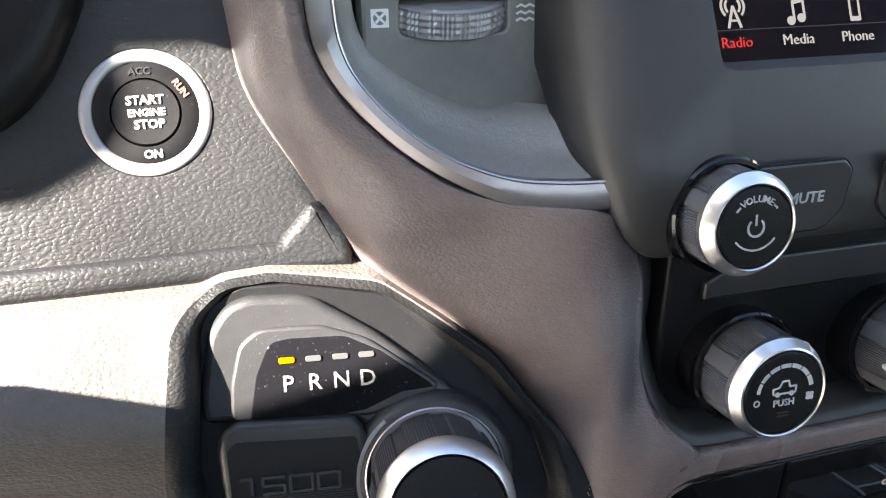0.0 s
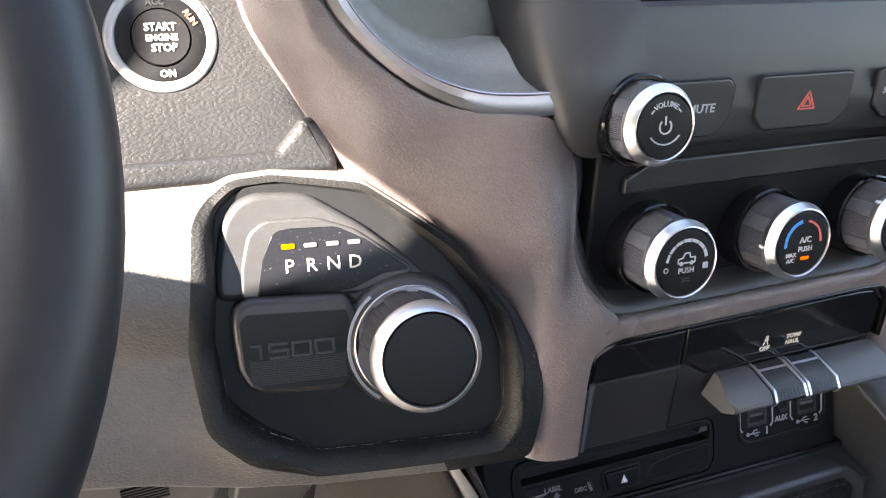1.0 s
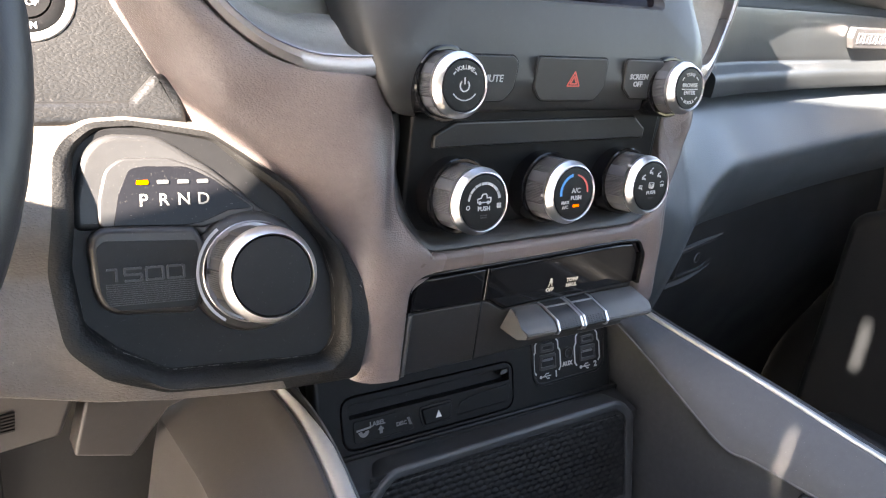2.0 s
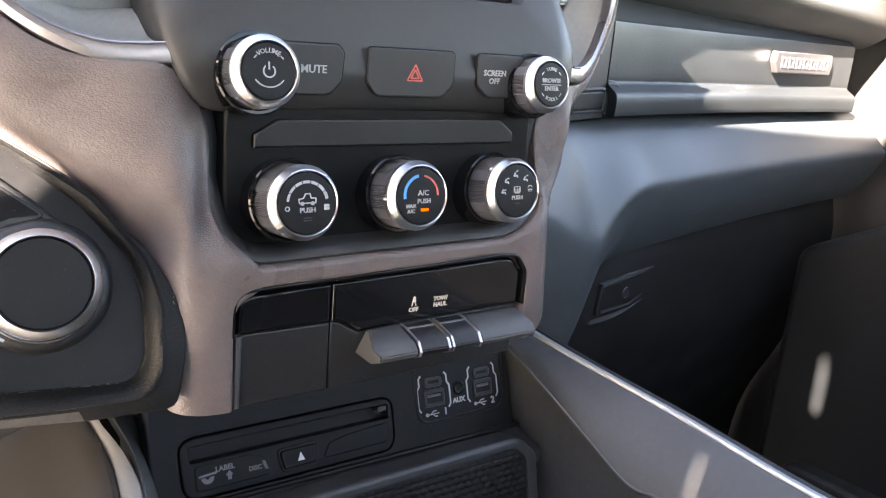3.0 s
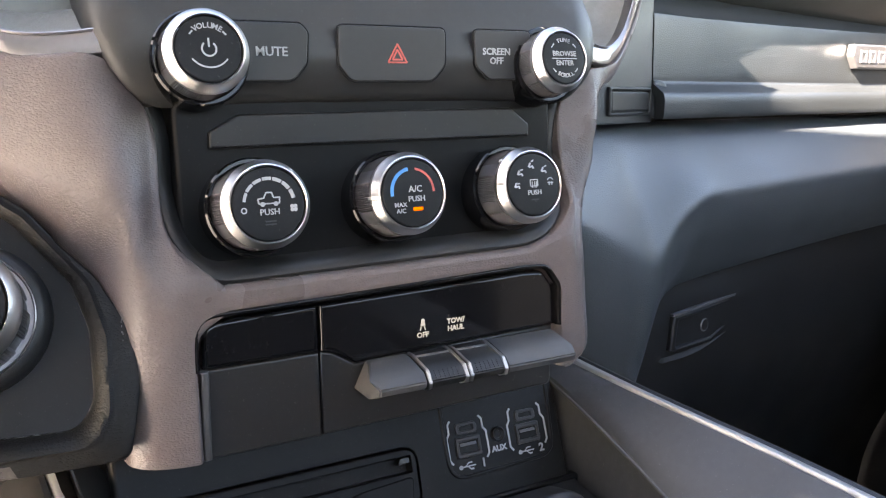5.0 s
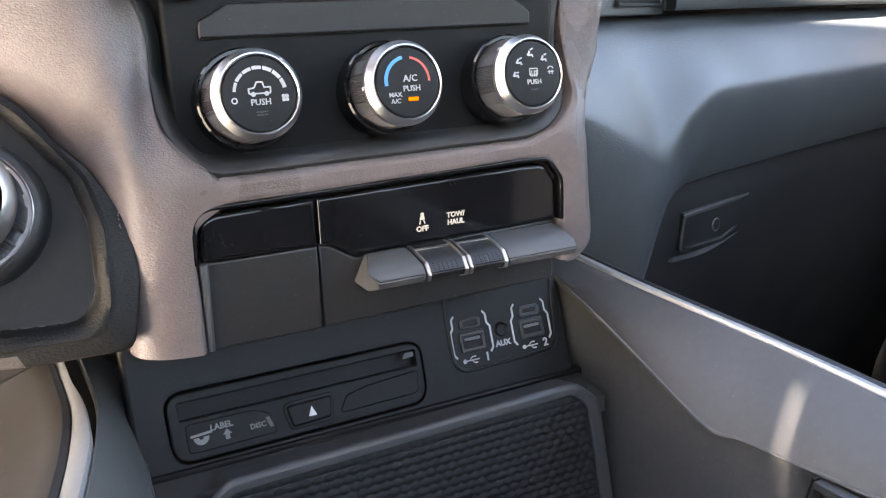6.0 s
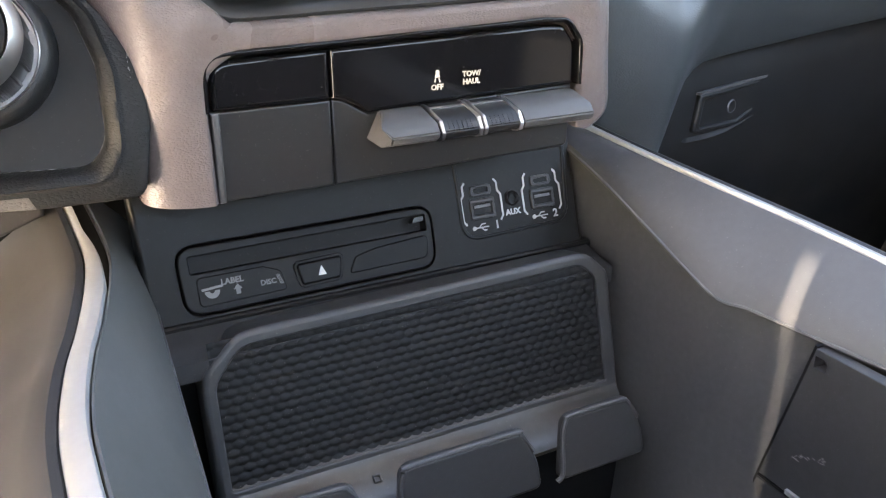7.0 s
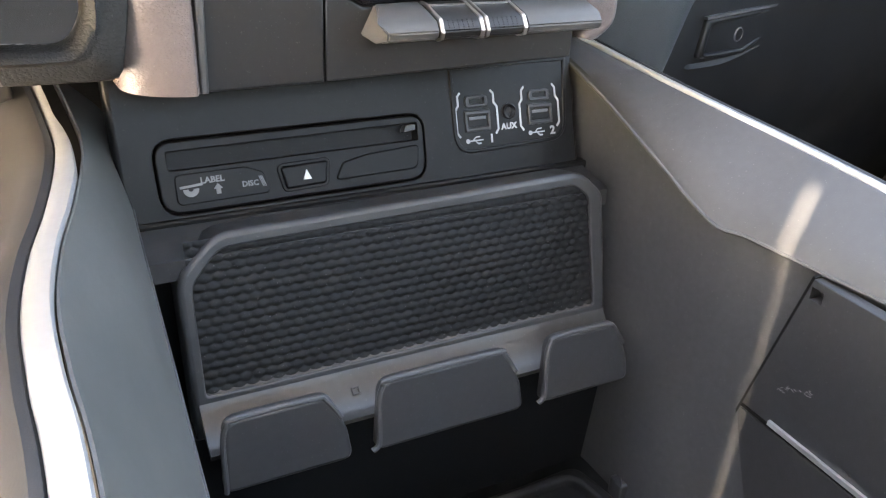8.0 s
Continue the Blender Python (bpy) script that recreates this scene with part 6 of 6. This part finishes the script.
def socket(u):
    """A pair of data sockets in a bright bracket."""
    s = thing("usb_socket", UF @ Vector((u, uv(0.498), 0)), "pair of data sockets inside printed brackets", "socket", "sockets in the media panel")
    bm = B(); lp = box2(u - 0.0080, uv(0.4905), u + 0.0080, uv(0.5015), 0.001); slab(bm, lp, UF, 0.0012, 0.0006, holes=[box2(u - 0.0063, uv(0.4928), u + 0.0063, uv(0.4990), 0.0004)]); part("wide_port", bm, CHAR, s, "wide data port")
    bm = B(); slab(bm, box2(u - 0.0063, uv(0.4928), u + 0.0063, uv(0.4990)), UF, -0.0002 + 0.0004, 0.00005, seg=1); part("port_well", bm, RUBBER, s)
    bm = B(); slab(bm, box2(u - 0.0052, uv(0.4966), u + 0.0052, uv(0.4982)), UF, 0.0008, 0.0002, seg=1); part("port_tongue", bm, KNOBSIDE, s)
    bm = B(); lp = box2(u - 0.0070, uv(0.5030), u + 0.0070, uv(0.5090), 0.0025); slab(bm, lp, UF, 0.0010, 0.0005, holes=[box2(u - 0.0046, uv(0.5048), u + 0.0046, uv(0.5074), 0.001)]); part("narrow_port", bm, CHAR, s, "narrow data port")
    bm = B(); slab(bm, box2(u - 0.0046, uv(0.5048), u + 0.0046, uv(0.5074)), UF, 0.0002, 0.00005, seg=1); part("port_well", bm, RUBBER, s)
    bm = B()
    for k in (-1, 1):
        for a in ((0.0095, 0.5110, 0.0112, 0.5092), (0.0112, 0.5092, 0.0112, 0.5045), (0.0112, 0.5045, 0.0130, 0.5022), (0.0130, 0.5022, 0.0130, 0.4905), (0.0130, 0.4905, 0.0112, 0.4882)):
            bar(bm, UF, u + k * a[0], uv(a[1]), u + k * a[2], uv(a[3]), 0.0011)
    part("bracket", bm, DIMWHITE, s, "pale printed bracket")
    return s


def trident(bm, u, z):
    bar(bm, UF, u - 0.005, uv(z), u + 0.0045, uv(z), 0.0007); slab(bm, circle2(u - 0.005, uv(z), 0.0013, 10), UF, 0.0003, 0.00003, seg=1)
    bar(bm, UF, u - 0.002, uv(z), u, uv(z + 0.0018), 0.0006); bar(bm, UF, u, uv(z + 0.0018), u + 0.0025, uv(z + 0.0018), 0.0007); bar(bm, UF, u - 0.0005, uv(z), u + 0.0012, uv(z - 0.0017), 0.0006); bar(bm, UF, u + 0.0012, uv(z - 0.0017), u + 0.003, uv(z - 0.0017), 0.0009)


bm = B()
FIELD = rpoly([(0.0405, 0.0, 0), (0.0405, -0.0485, 0.012), (0.113, -0.0470, 0.012), (0.1165, 0.0, 0)], 0, 6)
FIELD = [Vector((p.x, p.y + uv(0.525))) for p in FIELD]
slab(bm, FIELD, UF, 0.0009, 0.0007, holes=[offset(FIELD, 0.0022)], hole_r=0.0006)
# border blackened with the fascia, for the same overhang shade
part("socket_border", bm, BLACK, media, "raised border round the sockets")
s1 = socket(0.0558)
s2 = socket(0.0965)
bm = B(); trident(bm, 0.0540, 0.4858); words(bm, "1", UF @ Matrix.Translation((0, 0, 0.0002)), 0.0640, uv(0.4858), 0.0066, bold=0.0002); part("number", bm, DIMWHITE, s1)
bm = B(); trident(bm, 0.0945, 0.4862); words(bm, "2", UF @ Matrix.Translation((0, 0, 0.0002)), 0.1045, uv(0.4862), 0.0066, bold=0.0002); part("number", bm, DIMWHITE, s2)
aux = thing("audio_socket", UF @ Vector((0.0762, uv(0.499), 0)), "round black audio socket", "socket")
bm = B(); lathe(bm, [(0.0046, -0.001), (0.0046, 0.0010), (0.0038, 0.0016), (0.0030, 0.0010), (0.0022, 0.0008), (0.0020, -0.003)], UF @ Matrix.Translation((0.0762, uv(0.4990), 0)), 32); part("ring", bm, BLACK, aux)
bm = B(); slab(bm, circle2(0.0762, uv(0.4990), 0.0022, 16), UF, 0.0002, 0.00005, seg=1); part("hole", bm, RUBBER, aux)
bm = B(); words(bm, "AUX", UF @ Matrix.Translation((0, 0, 0.0002)), 0.0757, uv(0.4912), 0.0048, bold=0.00015); part("lettering", bm, DIMWHITE, aux)

# ledge and the ribbed mat behind the phone holder
bm = B()
line = spline([(0, 0.060, 0.4655), (0, 0.0435, 0.4660), (0, 0.0370, 0.4650), (0, 0.028, 0.4632), (0, 0.020, 0.4622), (0, 0.013, 0.4610)], 24)
sheet(bm, [[Vector((x, p.y, p.z)) for x in np.linspace(-0.132, 0.1225, 20)] for p in line], 0.01, (0, 0, -1))
part("ledge", bm, CONSOLE, console, "charcoal ledge under the sockets", smooth=60)
MF = leaning(0, 0.0125, 0.466, 0.25)
m25 = math.hypot(1, 0.25)


def mp(points, r=0.0, n=5):
    return rpoly([(p[0], (p[1] - 0.466) * m25, *p[2:]) for p in points], r, n)


holder = thing("phone_holder", (0, 0.0, 0.37), "black phone holder with woven rubber mat and three tabs", "phone holder")
HB = mp([(-0.1190, 0.375, 0), (0.1190, 0.375, 0), (0.1185, 0.4600, 0.012), (0.1040, 0.4735, 0.018), (-0.0985, 0.4715, 0.020), (-0.1185, 0.4540, 0.020)], 0, 8)
MATL = mp([(-0.1125, 0.396, 0.002), (0.1100, 0.396, 0.002), (0.1085, 0.4590, 0.010), (0.0990, 0.4665, 0.010), (-0.0975, 0.4645, 0.014), (-0.1120, 0.4490, 0.014)], 0, 8)
bm = B()
slab(bm, HB, MF, 0.0, 0.003, back=-0.02, holes=[MATL], seg=4, hole_r=0.001)
part("back_plate", bm, CONSOLE, holder, "charcoal back plate with rounded edge")
# woven rubber: rows of small overlapping pads
bm = B()
nx, nz = 330, 130
u0, u1, v0, v1 = -0.113, 0.1105, (0.395 - 0.466) * m25, (0.469 - 0.466) * m25
grid = []
for j in range(nz + 1):
    vv = v0 + (v1 - v0) * j / nz
    row = []
    for i in range(nx + 1):
        u = u0 + (u1 - u0) * i / nx
        k = math.floor(vv / 0.0043)
        f = vv / 0.0043 - k
        g = (u / 0.0064 + 0.5 * (k % 2)) % 1.0
        w = 1 - (2 * g - 1) ** 2 - (2 * f ** 0.75 - 1) ** 2
        h = 0.0004 + 0.0006 * max(0.0, w) ** 0.8
        row.append(bm.verts.new(MF @ Vector((u, vv, -0.0026 + h))))
    grid.append(row)
for a, b in zip(grid, grid[1:]):
    for i in range(nx):
        bm.faces.new((a[i], a[i + 1], b[i + 1], b[i]))
part("woven_mat", bm, RUBBER, holder, "black woven rubber mat", smooth=60)
# trough and tabs
bm = B()
sec = spline([(0, 0.004, 0.402), (0, -0.003, 0.3965), (0, -0.008, 0.390), (0, -0.014, 0.3845), (0, -0.021, 0.3800), (0, -0.0265, 0.3785)], 20)
sheet(bm, [[Vector((x, p.y, p.z)) for x in np.linspace(-0.1165, 0.117, 24)] for p in sec], 0.004, (0, 0.5, -1))
trough = part("trough", bm, SMOOTHCHAR, holder, "smooth charcoal trough", smooth=60)
for x in (-0.041, 0.043):
    bm = B(); slab(bm, box2(-0.0022, -0.0022, 0.0022, 0.0022, 0.0004), Matrix.Translation((x, -0.0135, 0.3848)) @ Matrix.Rotation(radians(38), 4, "X"), 0.0012, 0.0003, holes=[box2(-0.0012, -0.0012, 0.0012, 0.0012)]); part("dimple", bm, CONSOLE, trough)
for x0, x1, skew in ((-0.1130, -0.0610, 0.010), (-0.0375, 0.0360, 0.010), (0.0590, 0.1060, 0.010)):
    bm = B()
    TB = leaning(0, -0.0325, 0.402, 0.16)
    first = x0 < -0.1
    slab(bm, rpoly([(x0 - (0.001 if first else 0.002), -0.038, 0.005), (x1 + skew, -0.038, 0.005), (x1 + skew - 0.002, -0.022, 0.012), (x1, 0.0, 0.009), (x0 + 0.002, 0.0, 0.008)]), TB, 0.0, 0.0026, back=-0.0055, seg=5)
    tab = part("tab", bm, CONSOLE, holder, "rounded charcoal tab")
    bm = B()
    rim = [TB @ Vector(q) for q in ((x0 + (0.0 if first else -0.0035), -0.0375, -0.001), (x0 + 0.0004, -0.033, -0.001), (x0 + 0.0010, -0.012, -0.001), (x0 + 0.0035, -0.003, -0.001), (x0 + 0.0080, -0.0004, -0.001), (x1 - 0.008, -0.0004, -0.001), (x1 - 0.002, -0.003, -0.001), (x1 + skew * 0.5, -0.014, -0.001))]
    sweep(bm, spline(rim, 40), round_section(0.0014, 0.0016, 8), (0, -1, 0))
    part("rim", bm, GREY, tab, "worn pale rim")
bm = B()
slab(bm, box2(-0.132, 0.27, 0.132, 0.375), flat(-0.004), 0.003, 0.001, back=-0.01)
part("lower_back", bm, BLACK, holder, "dark panel under the tabs")

# side panel in the right bin wall
side_panel = thing("side_cover", (0.14, -0.15, 0.30), "charcoal side cover with square hole and silver strip", "console cover")
WX = Matrix(((0, 0, -1, 0.1420), (-1, 0, 0, 0), (0, 1, 0, 0), (0, 0, 0, 1))) @ Matrix.Rotation(radians(0), 4, "X")
bm = B()
slab(bm, rpoly([(0.118, 0.4690, 0), (0.0990, 0.3850, 0), (0.0990, 0.3855, 0), (0.40, 0.3830, 0), (0.40, 0.4690, 0)]), WX, 0.0045, 0.0006, back=-0.002, holes=[box2(0.1190, 0.4590, 0.1255, 0.4650)], hole_r=0.0003)
part("upper_cover", bm, CONSOLE, side_panel, "scuffed charcoal upper cover")
bm = B()
slab(bm, rpoly([(0.0982, 0.3825, 0), (0.075, 0.283, 0), (0.40, 0.283, 0), (0.40, 0.3800, 0)]), WX, 0.0045, 0.0006, back=-0.002)
part("lower_cover", bm, CONSOLE, side_panel, "charcoal lower cover")
bm = B()
bar(bm, WX, 0.118, 0.3870, 0.40, 0.3850, 0.0026, 0.0062)
part("silver_strip", bm, SILVER, side_panel, "thin bright metal strip")

# ---------------------------------------------------------------- driver's footwell
knee = thing("lower_knee_panel", (-0.4, 0.09, 0.42), "grey lower knee panel with ribbed vent slots", "dashboard panel")
bm = B(); slab(bm, rpoly([(-0.60, -0.100, 0), (-0.2725, -0.050, 0.004), (-0.2605, 0.015, 0), (-0.60, 0.05, 0)]), leaning(0, 0.070, 0.545, -0.35), 0.0, 0.003, back=-0.02); part("panel", bm, FLANK, knee, "smooth grey panel")
KM = leaning(-0.307, 0.0785, 0.519, -0.35)
for k in range(6):
    bm = B(); bar(bm, KM, -0.011, -0.008 + k * 0.0027, 0.011, -0.006 + k * 0.0027, 0.0015, 0.0012); part("vent_slot", bm, BLACK, knee)
bm = B(); slab(bm, rpoly([(-0.2585, 0.03, 0), (-0.2665, -0.018, 0.003), (-0.234, -0.028, 0.003), (-0.214, 0.003, 0), (-0.17, 0.02, 0), (-0.17, 0.06, 0), (-0.2585, 0.06, 0)]), leaning(0, 0.085, 0.5, -0.10), 0.0, 0.002, back=-0.015); part("side_panel", bm, FLANK, knee)
bm = B(); slab(bm, box2(-0.70, 0.10, -0.19, 0.50, 0.01), flat(0.17), 0.02, 0.006); part("inner_cover", bm, CHAR, knee, "charcoal footwell cover")
for k in range(9):
    bm = B(); slab(bm, box2(-0.372 + k * 0.0085, 0.30, -0.367 + k * 0.0085, 0.475, 0.002), flat(0.15), 0.012, 0.002); part("rib", bm, CHAR, knee)
bm = B(); slab(bm, box2(-0.78, 0.0, 0.78, 0.75), flat(0.40), 0.02, 0.002, seg=1); tagged(part("bulkhead", bm, CARPET, label="dark carpeted bulkhead behind the dashboard"), category="bulkhead", kind="structure")

bm = B(); slab(bm, box2(-0.145, 0.27, 0.145, 0.468), flat(0.045), 0.006, 0.001, seg=1); part("bin_backing", bm, BLACK, console)
bm = B(); slab(bm, box2(-0.20, 0.0, 0.20, 0.535), flat(0.16), 0.01, 0.001, seg=1); part("front_closing", bm, BLACK, console)

# seams and scuffs on the side cover
bm = B()
for a in ((0.1185, 0.4700, 0.0985, 0.3840), (0.0985, 0.3840, 0.0752, 0.2830), (0.0985, 0.3842, 0.40, 0.3815)):
    bar(bm, WX, *a, 0.0013, 0.0047)
part("seam", bm, BLACK, side_panel, "dark gap between the covers")
bm = B()
for k in range(22):
    q = random.random()
    y, z = 0.1165 + 0.018 * q, 0.404 + 0.010 * q + 0.004 * random.random()
    a = random.uniform(-0.6, 1.0)
    d = 0.0003 + 0.0016 * random.random()
    bar(bm, WX, y, z, y + d * math.cos(a), z + d * math.sin(a), 0.00015 + 0.0003 * random.random(), 0.0047)
part("scuffs", bm, SCUFF, side_panel, "pale scratches")

# ---------------------------------------------------------------- passenger's door
door = thing("passenger_door", (0.68, -0.4, 0.0), "dark closed passenger door panel in the footwell", "door")
bm = B(); slab(bm, rpoly([(-1.0, 0.06, 0.02), (0.165, 0.06, 0.02), (0.165, 0.52, 0.03), (0.02, 0.60, 0.05), (-1.0, 0.62, 0.02)]), Matrix(((0, 0, -1, 0.70), (1, 0, 0, 0), (0, 1, 0, 0), (0, 0, 0, 1))), 0.055, 0.012, seg=4); part("panel", bm, GLOVE, door, "dark grained door panel")
bm = B(); slab(bm, rpoly([(-0.60, 0.16), (0.10, 0.16), (0.12, 0.27), (-0.60, 0.30)], 0.02), Matrix(((0, 0, -1, 0.648), (1, 0, 0, 0), (0, 1, 0, 0), (0, 0, 0, 1))), 0.03, 0.010, seg=3); part("map_pocket", bm, GLOVE, door)

# frayed seam and worn corner of the stack's skin
bm = B()
for k in range(46):
    z = 0.541 + 0.062 * random.random()
    x, y = -0.1275 + 0.0007 * random.random(), 0.0228 + 0.0016 * random.random()
    bmesh.ops.create_icosphere(bm, subdivisions=1, radius=0.00014 + 0.00026 * random.random(), matrix=Matrix.Translation((x, y, z)) @ Matrix.Diagonal((0.8, 1.0, random.uniform(0.8, 2.2), 1)))
part("frayed_seam", bm, SCUFF, knee_pad, "pale frayed flecks along the seam")
bm = B()
for k in range(7):
    x = -0.1265 + k * 0.0019
    sweep(bm, [Vector((x + i * 0.0006, 0.0228 - 0.0007 * (k * 0.9 + i * 0.3), 0.5385 - 0.0003 * k + random.uniform(-0.0002, 0.0002))) for i in range(4)], round_section(0.00022, 0.00022, 6), (0, 0, 1))
part("worn_edge", bm, SCUFF, stack, "pale worn edge at the lower corner")
